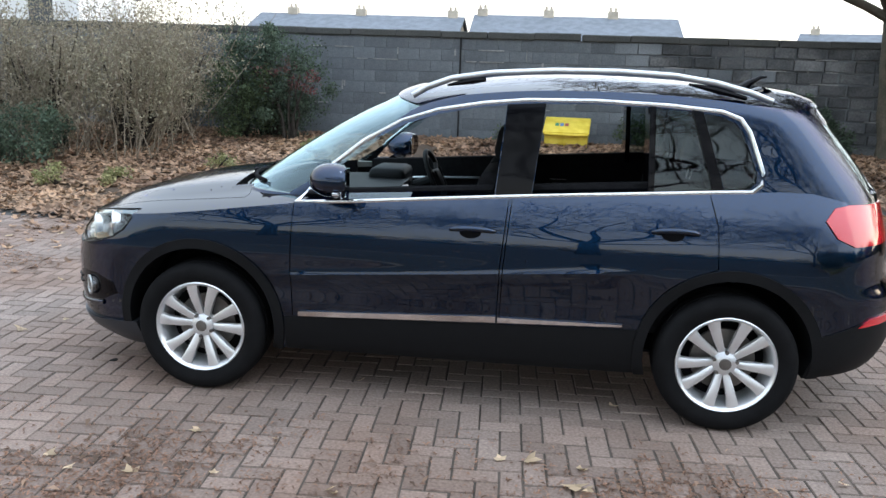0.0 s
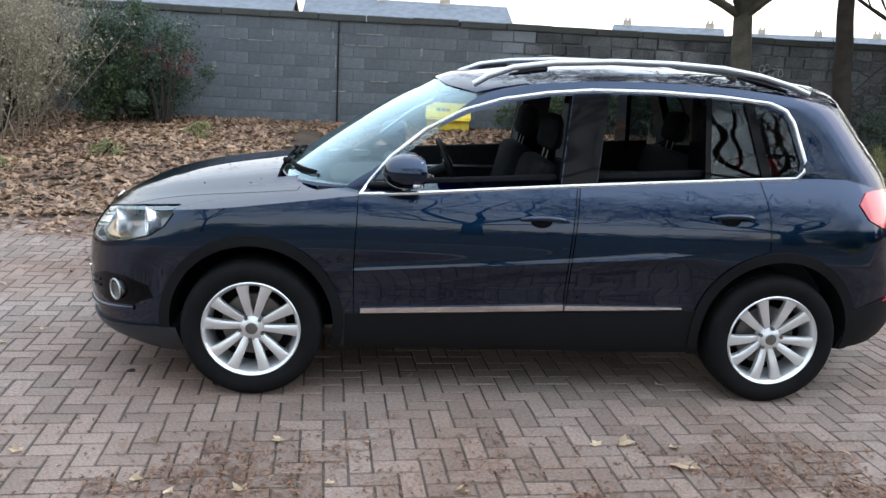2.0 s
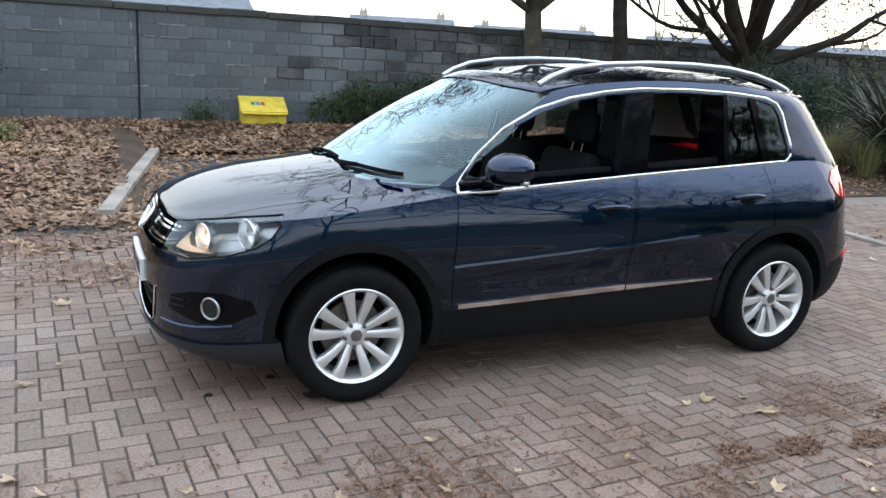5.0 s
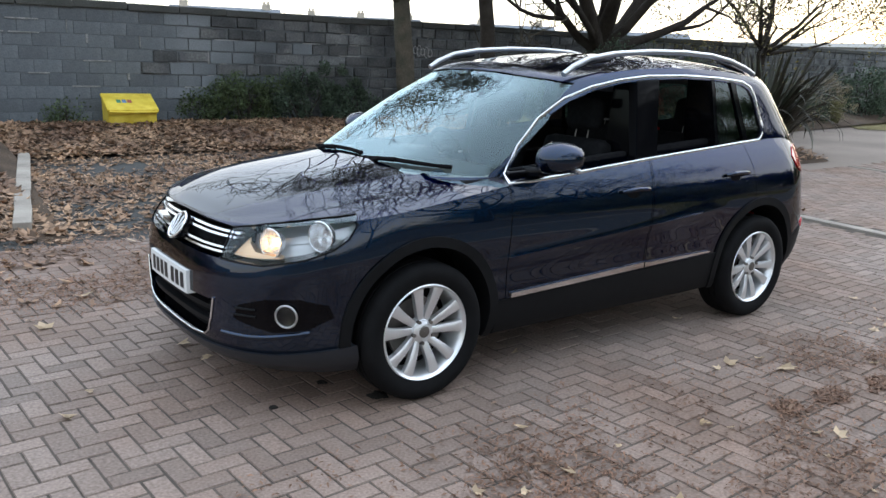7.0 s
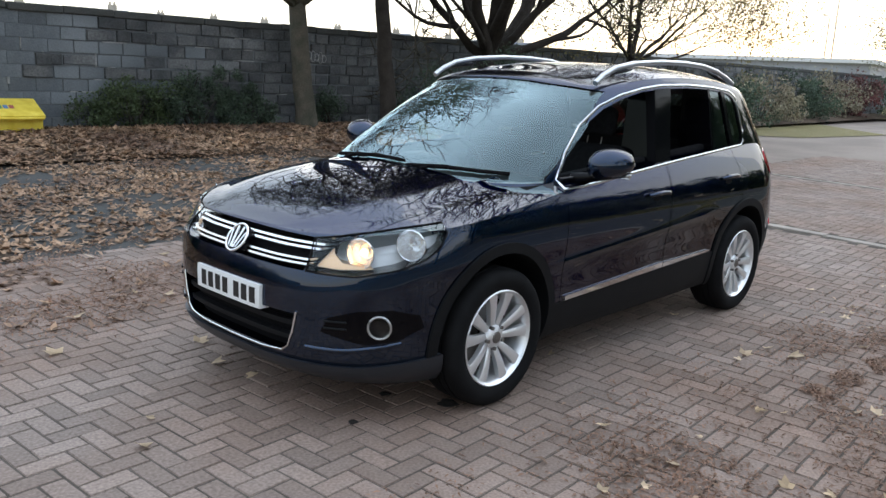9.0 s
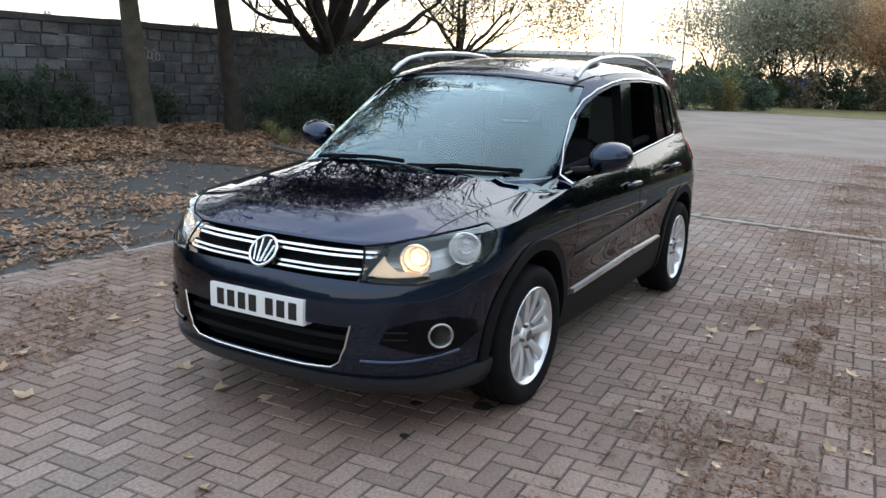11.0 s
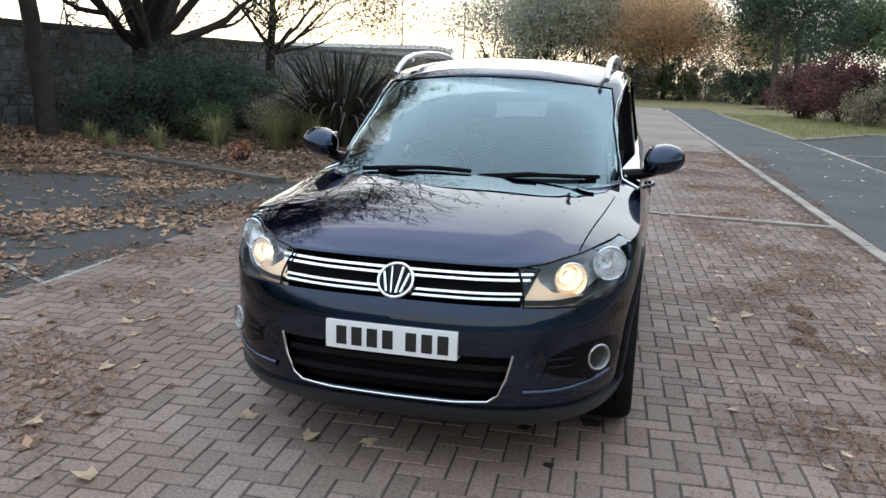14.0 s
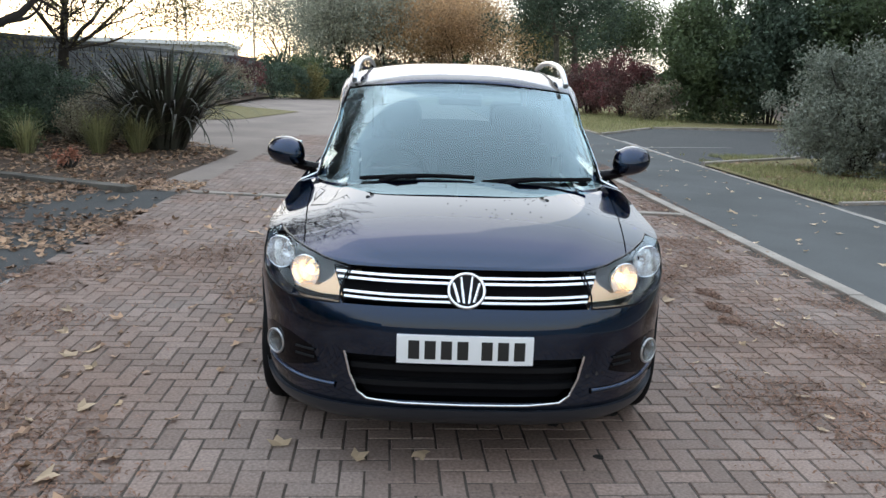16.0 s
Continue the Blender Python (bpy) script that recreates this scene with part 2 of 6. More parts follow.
def grow(rnd, verts, faces, tips, base, way, length, radius, depth, spread=0.75, lift=0.12, kids=3, twig=0.004):
    """A branching limb; tips collects the ends of the twigs."""
    steps = 5
    pts, rads, p, d = [base], [radius], base, way.normalized()
    for i in range(steps):
        d = (d + Vector((rnd.gauss(0, 0.13), rnd.gauss(0, 0.13), rnd.gauss(0, 0.10) + lift * 0.35))).normalized()
        p = p + d * length / steps
        pts.append(p)
        rads.append(radius * (1 - 0.55 * (i + 1) / steps))
    rod(verts, faces, pts, rads, 10 if radius > 0.1 else (6 if radius > 0.03 else 3))
    if depth == 0:
        tips.append(p)
        return
    for k in range(kids + (1 if rnd.random() < 0.35 else 0)):
        j = steps if k == 0 else rnd.randint(2, steps)
        side = Vector((rnd.gauss(0, 1), rnd.gauss(0, 1), rnd.gauss(0, 0.6) + lift))
        side = (side - d * side.dot(d)).normalized()
        way2 = d * (1 - spread * 0.5) + side * spread * (0.4 if k == 0 else 1.0)
        grow(rnd, verts, faces, tips, pts[j], way2, length * rnd.uniform(0.62, 0.85), max(twig, rads[j] * (0.85 if k == 0 else 0.62)), depth - 1, spread, lift, kids, twig)

# ---- ground ----
M_EARTH = node_mat("earth", (0.085, 0.06, 0.042), 0.95, vary=0.45, scale=1.2, fine=30, bump=0.6, bump_dist=0.02)
M_SAND = node_mat("joint_sand", (0.088, 0.074, 0.062), 0.95, vary=0.4, scale=3, fine=120, bump=0.4)
M_BLOCK = node_mat("paving_block", (0.214, 0.171, 0.147), 0.8, vary=0.5, scale=0.8, fine=70, bump=0.4, bump_dist=0.004, second=(0.19, 0.132, 0.104), rand=0.18)
M_BLOCK_FIELD = node_mat("paving_block_field", (0.214, 0.171, 0.147), 0.8, vary=0.5, scale=0.8, fine=70, bump=0.4, bump_dist=0.004, second=(0.19, 0.132, 0.104), rand=0.18, island=True)
M_ASPHALT = node_mat("asphalt", (0.056, 0.056, 0.054), 0.9, vary=0.35, scale=0.9, fine=140, bump=0.5, bump_dist=0.006, second=(0.05, 0.052, 0.05))
M_PATH = node_mat("path_asphalt", (0.088, 0.091, 0.09), 0.95, vary=0.25, scale=0.7, fine=140, bump=0.4, bump_dist=0.005, second=(0.072, 0.075, 0.073), spec=0.06)
M_CONCRETE = node_mat("kerb_concrete", (0.28, 0.25, 0.215), 0.85, vary=0.3, scale=3, fine=80, bump=0.3, rand=0.1)
M_LINE = node_mat("worn_white_line", (0.30, 0.29, 0.27), 0.8, vary=0.35, scale=9, fine=90, bump=0.2)
M_GRASS = node_mat("short_grass", (0.13, 0.12, 0.055), 0.9, vary=0.4, scale=2.0, fine=60, bump=0.8, bump_dist=0.03, second=(0.16, 0.13, 0.06))


M_FAR_ROAD = node_mat("worn_pale_asphalt", (0.20, 0.166, 0.142), 0.9, vary=0.25, scale=0.5, fine=120, bump=0.3, bump_dist=0.004)


def sheet(name, corners, z, material, label, category):
    ob = raw(name, [(x, y, z) for x, y in corners], [tuple(range(len(corners)))], material)
    return tagged(ob, label, category, kind="structure")


def verge_edge(x):
    """Where the planted verge begins, seen from the road."""
    if x <= -2:
        return 3.2
    keys = [(-2.0, 8.7), (4.4, 8.7), (5.0, 5.0), (5.6, 4.0), (11.2, 4.0), (12.6, 5.6), (14.0, 7.6), (16.0, 8.2), (24.0, 9.2), (46.0, 10.0)]
    return float(np.interp(x, [k[0] for k in keys], [k[1] for k in keys]))


def bank(x, y):
    """Height of the planted verge that rises to the wall."""
    return 0.24 * max(0.0, min(1.0, (y - 8.3) / 2.4)) if x > -2 else 0.24 * max(0.0, min(1.0, (y - 4.5) / 5.0))


sheet("ground", [(-500, -500), (500, -500), (500, 500), (-500, 500)], -0.05, M_EARTH, "bare brown earth and distant ground", "ground")
sheet("road", [(-30, -3.05 - 1.45), (60, -0.3), (60, 2.2 + 3.0), (-30, 2.2 - 1.4)], -0.0045, M_SAND, "sandy bed under the block paved road", "road")
sheet("road_beyond", [(15.9, -2.36), (60, -0.3), (60, 5.2), (15.9, 3.57)], -0.003, M_FAR_ROAD, "pale worn block road running on", "road")
sheet("asphalt_bay", [(-9.0, 2.6), (-2.2, 3.05), (5.4, 3.45), (5.6, 4.4), (4.2, 8.9), (-2.2, 8.9), (-9, 4)], -0.004, M_ASPHALT, "dark worn asphalt parking bay with fallen leaves", "parking bay")
sheet("asphalt_path", [(-30, -4.45), (37, -1.45), (60, -0.9), (60, -3.0), (37, -3.7), (19.4, -4.72), (-30, -7.0)], -0.004, M_PATH, "dark asphalt path beside the paved road", "path")
sheet("asphalt_bay", [(11.2, -5.1), (19.4, -4.75), (23.5, -7.3), (25, -30), (14, -30), (13, -7.8)], -0.008, M_ASPHALT, "dark asphalt parking bay", "parking bay")
sheet("road_far", [(4.0, 2.0), (46, 3.0), (46, 12), (14, 12), (4.0, 6.0)], -0.012, M_FAR_ROAD, "pale worn road surface beyond the car", "road")
vx, vf = [], []
NX, NY = 124, 14
for j in range(NY + 1):
    for i in range(NX + 1):
        x, y = -16 + 62 * i / NX, 0
        near = verge_edge(x)
        y = near + (12.5 - near) * j / NY
        vx.append((x, y, bank(x, y) + 0.03 * noise.noise((x * 0.9, y * 0.9, 0)) + (0.0 if j == 0 else 0.025) - 0.01))
for j in range(NY):
    for i in range(NX):
        a = j * (NX + 1) + i
        vf.append((a, a + 1, a + NX + 2, a + NX + 1))
tagged(raw("verge", vx, vf, M_EARTH, smooth=True), "earth bank with leaf litter rising to the wall", "verge", kind="structure")

# ---- kerbs and lines ----
def kerb_y(x):
    return -3.13 + 0.0465 * (x - 0.9)


M_KERB_DARK = node_mat("dark_kerb", (0.11, 0.10, 0.085), 0.9, vary=0.4, scale=3, fine=60, bump=0.5, rand=0.15)


def stones(name, label, start, end, length, width, z0, z1, joint=0.012, mat=None):
    """A line of kerb stones, each one a part."""
    top = thing(name, label, "kerb", kind="structure")
    a, b = Vector((*start, 0)), Vector((*end, 0))
    d = (b - a).normalized()
    ang = math.degrees(math.atan2(d.y, d.x))
    n = int((b - a).length / length)
    bm = box(joint / 2, length - joint / 2, -width / 2, width / 2, z0, z1, 0.008)
    me = as_mesh("kerb_stone", bm, mat or M_CONCRETE)
    for i in range(n):
        s = new("kerb_stone", me)
        s.parent = top
        q = a + d * length * i
        s.matrix_basis = pose(q.x, q.y, random.uniform(-0.004, 0.004), 0, 0, ang + random.uniform(-0.4, 0.4))
    return top


stones("kerb_path", "flush pale concrete edging between paving and path", (-9, kerb_y(-9)), (40, kerb_y(40)), 0.9, 0.13, -0.15, 0.022)
stones("kerb_cross", "pale concrete edging across the road", (4.66, -2.93), (5.42, 3.4), 0.9, 0.13, -0.15, 0.014)
stones("kerb_cross", "pale concrete edging across the road", (9.66, -2.72), (10.75, 3.6), 0.9, 0.10, -0.15, 0.006)
stones("kerb_bay", "thin pale edging beside the asphalt path", (-4, -5.62), (19.4, -4.72), 0.9, 0.06, -0.15, 0.006)
stones("kerb_bay", "pale edging of the planted bed", (5.95, -5.45), (8.2, -12.6), 0.9, 0.10, -0.15, 0.04)
stones("kerb_bay", "pale edging of the planted bed", (11.15, -5.2), (13.3, -8.2), 0.9, 0.10, -0.15, 0.05)
stones("kerb_bay", "pale edging of the grass island", (19.5, -4.8), (23.6, -7.4), 0.9, 0.10, -0.15, 0.05)
stones("kerb_bay", "pale edging of the grass island", (23.6, -7.4), (25.2, -13.0), 0.9, 0.10, -0.15, 0.05)
stones("kerb_bay", "thin pale edging of the grass island", (19.6, -4.74), (37, -3.73), 0.9, 0.07, -0.15, 0.03)
stones("kerb_bed", "leaf covered pale edging of the planted bed", (-2.26, 3.75), (-1.15, 10.2), 0.9, 0.15, -0.15, 0.10)
stones("kerb_bed", "low dark rounded kerb before the planted bed", (7.5, 8.9), (5.2, 3.9), 0.9, 0.20, -0.15, 0.075, mat=M_KERB_DARK)


def line(name, a, b, width):
    p, q = Vector((*a, 0.003)), Vector((*b, 0.003))
    n = (q - p).normalized().cross(Vector((0, 0, 1))) * width / 2
    tagged(raw(name, [p - n, q - n, q + n, p + n], [(0, 1, 2, 3)], M_LINE), "worn white painted parking line", "road marking", kind="structure")


line("bay_line", (2.35, 3.33), (3.3, 3.38), 0.05)
line("bay_line", (2.43, 3.36), (2.78, 3.95), 0.045)
line("bay_line", (-0.3, 3.2), (0.75, 3.24), 0.05)
line("bay_line", (-0.25, 3.24), (0.1, 3.9), 0.045)
line("bay_line", (2.6, -5.30), (5.5, -5.22), 0.07)
line("bay_line", (12.6, -5.0), (17.0, -4.9), 0.08)
line("bay_line", (15.0, -4.95), (15.8, -7.4), 0.07)
line("bay_line", (30.0, -1.85), (36.8, -1.45), 0.10)

# grass island and planted bed on the far side of the path
sheet("grass_island", [(19.5, -4.73), (37, -3.71), (46, -3.35), (46, -20), (25.2, -13), (23.6, -7.4)], 0.02, M_GRASS, "rough pale green grass island", "grass")
sheet("asphalt_bay", [(-30, -7.02), (5.98, -5.36), (8.6, -14), (8.6, -22), (-30, -22)], -0.008, M_ASPHALT, "dark asphalt parking bay beside the path", "parking bay")
sheet("planted_bed", [(5.98, -5.42), (11.1, -5.2), (13.3, -8.2), (13, -14), (8.6, -14)], 0.0, M_GRASS, "leaf strewn grass bed beside the path", "bed")
sheet("far_grass", [(42, -3), (46, 14), (34, 11), (28, 5.6), (22, 6.4), (20, 8.2), (24, 11.5), (90, 40), (130, -10), (90, -30)], 0.006, M_GRASS, "distant rough grass", "grass")


# ---- boundary wall ----
M_MORTAR = node_mat("wall_mortar", (0.15, 0.16, 0.168), 0.95, vary=0.3, scale=1.5, fine=60, bump=0.5, second=(0.085, 0.09, 0.095))
M_WALL = node_mat("wall_block_dark", (0.17, 0.184, 0.195), 0.85, vary=0.35, scale=0.7, fine=40, bump=0.5, bump_dist=0.008, second=(0.092, 0.103, 0.112), rand=0.14)
M_WALL_FIELD = node_mat("wall_block_field", (0.17, 0.184, 0.195), 0.85, vary=0.35, scale=0.7, fine=40, bump=0.5, bump_dist=0.008, second=(0.092, 0.103, 0.112), rand=0.14, island=True)
M_STONE = node_mat("wall_stone", (0.148, 0.15, 0.15), 0.9, vary=0.5, scale=2.2, fine=28, bump=0.8, bump_dist=0.02, second=(0.072, 0.076, 0.079), rand=0.26, island=True)
M_COPING = node_mat("wall_coping", (0.075, 0.075, 0.072), 0.9, vary=0.4, scale=1.5, fine=50, bump=0.4, second=(0.05, 0.055, 0.05))
M_CHALK = node_mat("white_spray", (0.4, 0.4, 0.39), 0.8, vary=0.2, scale=20, fine=90, bump=0)
WALL_Y, WALL_TOP = 11.6, 2.33
wall = part("wall_north", box(-40, 48, WALL_Y + 0.03, WALL_Y + 0.30, -0.2, WALL_TOP - 0.12), M_MORTAR)
tagged(wall, "dark weathered block and stone boundary wall", "wall", kind="structure")
cope_mesh = as_mesh("coping_stone", box(0.004, 0.896, WALL_Y - 0.03, WALL_Y + 0.33, WALL_TOP - 0.13, WALL_TOP, 0.02), M_COPING)
for i in range(72):
    s = new("coping_stone", cope_mesh)
    s.parent = wall
    s.matrix_basis = pose(-18 + 0.9 * i, random.uniform(-0.006, 0.006), random.uniform(-0.012, 0.008), 0, random.uniform(-0.3, 0.3), 0)
block_wall = as_mesh("wall_block", box(-0.217, 0.217, WALL_Y + 0.018, WALL_Y + 0.07, -0.107, 0.107, 0.004), M_WALL)
wv, wf, sv, sf = [], [], [], []
count = 0
for row in range(11):
    z = 0.0 + 0.22 * row + 0.11
    if z > WALL_TOP - 0.16:
        continue
    x = -13.0 + (0.22 if row % 2 else 0)
    while x < 46:
        stone = x > 2.2 + 1.3 * math.sin(row * 2.1) + random.uniform(-0.8, 2.2)
        wd = random.uniform(0.26, 0.62) if stone else 0.44
        if not stone and -8.6 < x < 1.6 and count < 300:
            count += 1
            s = new("wall_block", block_wall)
            s.parent = wall
            s.matrix_basis = pose(x, random.uniform(-0.004, 0.004), z + random.uniform(-0.002, 0.002), 0, random.uniform(-0.3, 0.3), 0)
        else:
            j = 0.008 if not stone else random.uniform(0.006, 0.016)
            dep = random.uniform(-0.004, 0.004) if not stone else random.uniform(-0.025, 0.012)
            x0, x1, z0, z1 = x - 0.22 + j, x - 0.22 + wd - j, z - 0.11 + j, z + 0.11 - j
            vs, fs = (sv, sf) if stone else (wv, wf)
            k, c = len(vs), 0.012 if stone else 0.004
            w = (lambda: random.uniform(-0.012, 0.012)) if stone else (lambda: 0.0)
            vs += [(x0, WALL_Y + 0.06, z0), (x1, WALL_Y + 0.06, z0), (x1, WALL_Y + 0.06, z1), (x0, WALL_Y + 0.06, z1)]
            vs += [(x0 + c, WALL_Y + dep, z0 + c + w()), (x1 - c, WALL_Y + dep, z0 + c + w()), (x1 - c, WALL_Y + dep + w(), z1 - c + w()), (x0 + c, WALL_Y + dep + w(), z1 - c + w())]
            fs += [(k + 4, k + 5, k + 6, k + 7)] + [(k + a, k + (a + 1) % 4, k + 4 + (a + 1) % 4, k + 4 + a) for a in range(4)]
        x += wd
tagged(raw("wall_block_far", wv, wf, M_WALL_FIELD, wall), kind="stuff")
tagged(raw("wall_stones", sv, sf, M_STONE, wall), kind="stuff")
part("expansion_joint", box(-1.425, -1.395, WALL_Y - 0.012, WALL_Y + 0.01, 0.15, WALL_TOP - 0.13), plain("joint_black", (0.012, 0.012, 0.013), 0.9), wall, "black vertical joint strip")
# pale sprayed scribble, as plain strokes
scrib = thing("wall_scribble", "pale sprayed scribble on the stone wall", "graffiti")
for k in range(5):
    cx = 7.02 + 0.10 * k
    pts = [(cx + 0.055 * math.cos(a), WALL_Y - 0.028, 1.72 - 0.015 * k + (0.12 if k % 2 else 0.08) * math.sin(a)) for a in [math.tau * i / 10 for i in range(10)]]
    part("stroke", tube(pts, 0.008, 4, closed=True), M_CHALK, scrib)
# pale mortar streaks that ran from the joints
streak = bmesh.new()
for k in range(60):
    x, z = random.uniform(-9, 9), 0.22 * random.randint(4, 9)
    if random.random() < 0.6:
        merge(streak, box(x, x + random.uniform(0.12, 0.5), WALL_Y - 0.0045, WALL_Y + 0.02, z - 0.012, z + 0.008))
    else:
        merge(streak, box(x, x + random.uniform(0.015, 0.04), WALL_Y - 0.0045, WALL_Y + 0.02, z - random.uniform(0.1, 0.25), z + 0.01))
tagged(part("mortar_smears", streak, node_mat("pale_mortar", (0.3, 0.3, 0.29), 0.9, vary=0.4, scale=9, fine=60, bump=0.3), wall), "pale mortar smears", kind="stuff")

# ---- grit bin ----
M_YELLOW = node_mat("yellow_plastic", (0.66, 0.52, 0.08), 0.5, vary=0.15, scale=6, fine=80, bump=0.1, second=(0.55, 0.40, 0.04))
bin_ = thing("grit_bin", "yellow plastic grit bin with a sloping lid by the wall", "grit bin", pose(0.72, 11.18, 0.20, 0, 0, -4))
part("bin_body", prism([(-0.26, 0.0), (0.24, 0.0), (0.28, 0.36), (0.28, 0.50), (-0.30, 0.30)], "x", -0.40, 0.40), M_YELLOW, bin_)
lid = bmesh.new()
merge(lid, box(-0.43, 0.43, -0.36, 0.30, -0.03, 0.03, 0.02), pose(0, -0.02, 0.435, 22, 0, 0))
part("bin_lid", lid, M_YELLOW, bin_, sharp=40)
part("lid_lip", tube([(-0.40, -0.37, 0.285), (0, -0.385, 0.282), (0.40, -0.37, 0.285)], 0.022, 8), M_YELLOW, bin_, sharp=60)
for k, c in ((0, (0.05, 0.22, 0.12)), (1, (0.1, 0.2, 0.4)), (2, (0.35, 0.08, 0.06))):
    b = box(-0.22 + 0.09 * k, -0.15 + 0.09 * k, -0.10, 0.02, 0.031, 0.034)
    b.transform(pose(0, -0.02, 0.435, 22, 0, 0))
    part("label_bar", b, plain("label_ink", c, 0.6), bin_)

# ---- car ----
M_PAINT = plain("dark_blue_metallic_paint", (0.0022, 0.0165, 0.047), 0.26, 1.0, coat=1.0)
M_PAINT.node_tree.nodes["Principled BSDF"].inputs["Specular Tint"].default_value = (0.03, 0.12, 0.26, 1)
M_PAINT.node_tree.nodes["Principled BSDF"].inputs["Coat IOR"].default_value = 1.56
M_PAINT.node_tree.nodes["Principled BSDF"].inputs["Coat Roughness"].default_value = 0.008
M_PLASTIC = node_mat("black_trim_plastic", (0.006, 0.0063, 0.007), 0.55, vary=0.1, scale=20, fine=400, bump=0.1, bump_dist=0.001, spec=0.12)
M_SATIN = plain("satin_charcoal", (0.016, 0.019, 0.025), 0.38)
M_GLOSSBLACK = plain("gloss_black", (0.003, 0.003, 0.004), 0.06)
M_GLOSSBLACK.node_tree.nodes["Principled BSDF"].inputs["Specular IOR Level"].default_value = 0.14
M_BLACK = plain("matt_black", (0.005, 0.005, 0.006), 0.9)
M_BLACK.node_tree.nodes["Principled BSDF"].inputs["Specular IOR Level"].default_value = 0.1
M_CHROME = plain("chrome", (0.82, 0.83, 0.84), 0.10, 1.0)
M_SILVER = plain("silver_rail", (0.58, 0.59, 0.60), 0.33, 1.0)
M_GLASS = glass("clear_glass", (0.72, 0.84, 0.85), base=0.095, power=3.0, top=0.95)
M_GLASS.node_tree.nodes["Glossy BSDF"].inputs["Color"].default_value = (0.74, 0.95, 1.0, 1)
M_TINT = glass("tinted_glass", (0.30, 0.36, 0.38), base=0.055)

SHOULDER = [(-2.2, 0.845), (-2.05, 0.865), (-1.9, 0.885), (-1.47, 0.925), (-1.07, 0.97), (-0.8, 1.0), (-0.11, 1.055), (0.57, 1.105), (1.18, 1.145), (1.6, 1.155), (2.2, 1.14)]
BOTTOM = [(-2.2, 0.215), (-1.75, 0.20), (-1.0, 0.24), (0.9, 0.25), (1.6, 0.28), (2.2, 0.33)]
FRONT = [(0.2, -2.06), (0.25, -2.15), (0.30, -2.185), (0.38, -2.2), (0.5, -2.205), (0.6, -2.205), (0.68, -2.19), (0.76, -2.155), (0.86, -2.075), (0.95, -2.0)]
REAR = [(0.25, 2.04), (0.35, 2.15), (0.5, 2.20), (0.65, 2.195), (0.75, 2.14), (0.9, 2.12), (1.15, 2.06)]
WIDTH = [(0.2, 0.80), (0.27, 0.845), (0.36, 0.868), (0.45, 0.878), (0.58, 0.883), (0.66, 0.891), (0.74, 0.900), (0.82, 0.899), (0.88, 0.893), (0.94, 0.880), (1.0, 0.860), (1.05, 0.838), (1.1, 0.812), (1.16, 0.775)]


def outline(xf, xr, w, lf, lr, n1, n2, n3, nf=2.3, mf=2.85, nr=2.4, mr=3.2, bow=0.02):
    """Half a plan outline, from the middle of the front round the side to the middle of the back."""
    out = []
    for i in range(n1):
        a = math.pi / 2 * i / n1
        c, s = math.cos(a), math.sin(a)
        out.append((xf + lf - lf * c ** (2 / nf), w * s ** (2 / mf)))
    for i in range(n2):
        out.append((xf + lf + (xr - lr - xf - lf) * i / n2, w))
    for i in range(n3 + 1):
        a = math.pi / 2 * i / n3
        c, s = max(0.0, math.cos(a)), math.sin(a)
        out.append((xr - lr + lr * s ** (2 / nr), w * c ** (2 / mr)))
    mid, half = (xf + xr) / 2, (xr - xf) / 2
    return [(x, y * (1 - bow * ((x - mid) / half) ** 2)) for x, y in out]


def loft(levels, crown, floor=True):
    """A closed solid from half outlines stacked from the bottom up; crown(x, u, w) is the height that the lid adds."""
    bm = bmesh.new()
    n = len(levels[0])
    rows = []
    for lv in levels:
        right = [bm.verts.new(p) for p in lv]
        left = [right[0]] + [bm.verts.new((p[0], -p[1], p[2])) for p in lv[1:-1]] + [right[-1]]
        rows.append((left, right))
    for (l0, r0), (l1, r1) in zip(rows, rows[1:]):
        for i in range(n - 1):
            for a, b in ((l0, l1), (r0, r1)):
                bm.faces.new([a[i], a[i + 1], b[i + 1], b[i]])
    for (lf, rt), top in ((rows[-1], True), (rows[0], False)):
        k = 22 if top else 2
        grid = []
        for i in range(1, n - 1):
            line = [lf[i]]
            for j in range(1, k):
                u = -1 + 2 * j / k
                u = math.copysign(1 - (1 - abs(u)) ** 1.25, u) if top else u
                p = rt[i].co
                line.append(bm.verts.new((p.x, p.y * u, p.z + (crown(p.x, u, p.y) if top else 0))))
            grid.append(line + [rt[i]])
        for a, b in zip(grid, grid[1:]):
            for j in range(k):
                bm.faces.new((a[j], a[j + 1], b[j + 1], b[j]))
        for line, tip in ((grid[0], lf[0]), (grid[-1], lf[-1])):
            for j in range(k):
                bm.faces.new((line[j], line[j + 1], tip))
    bmesh.ops.recalc_face_normals(bm, faces=bm.faces)
    return bm


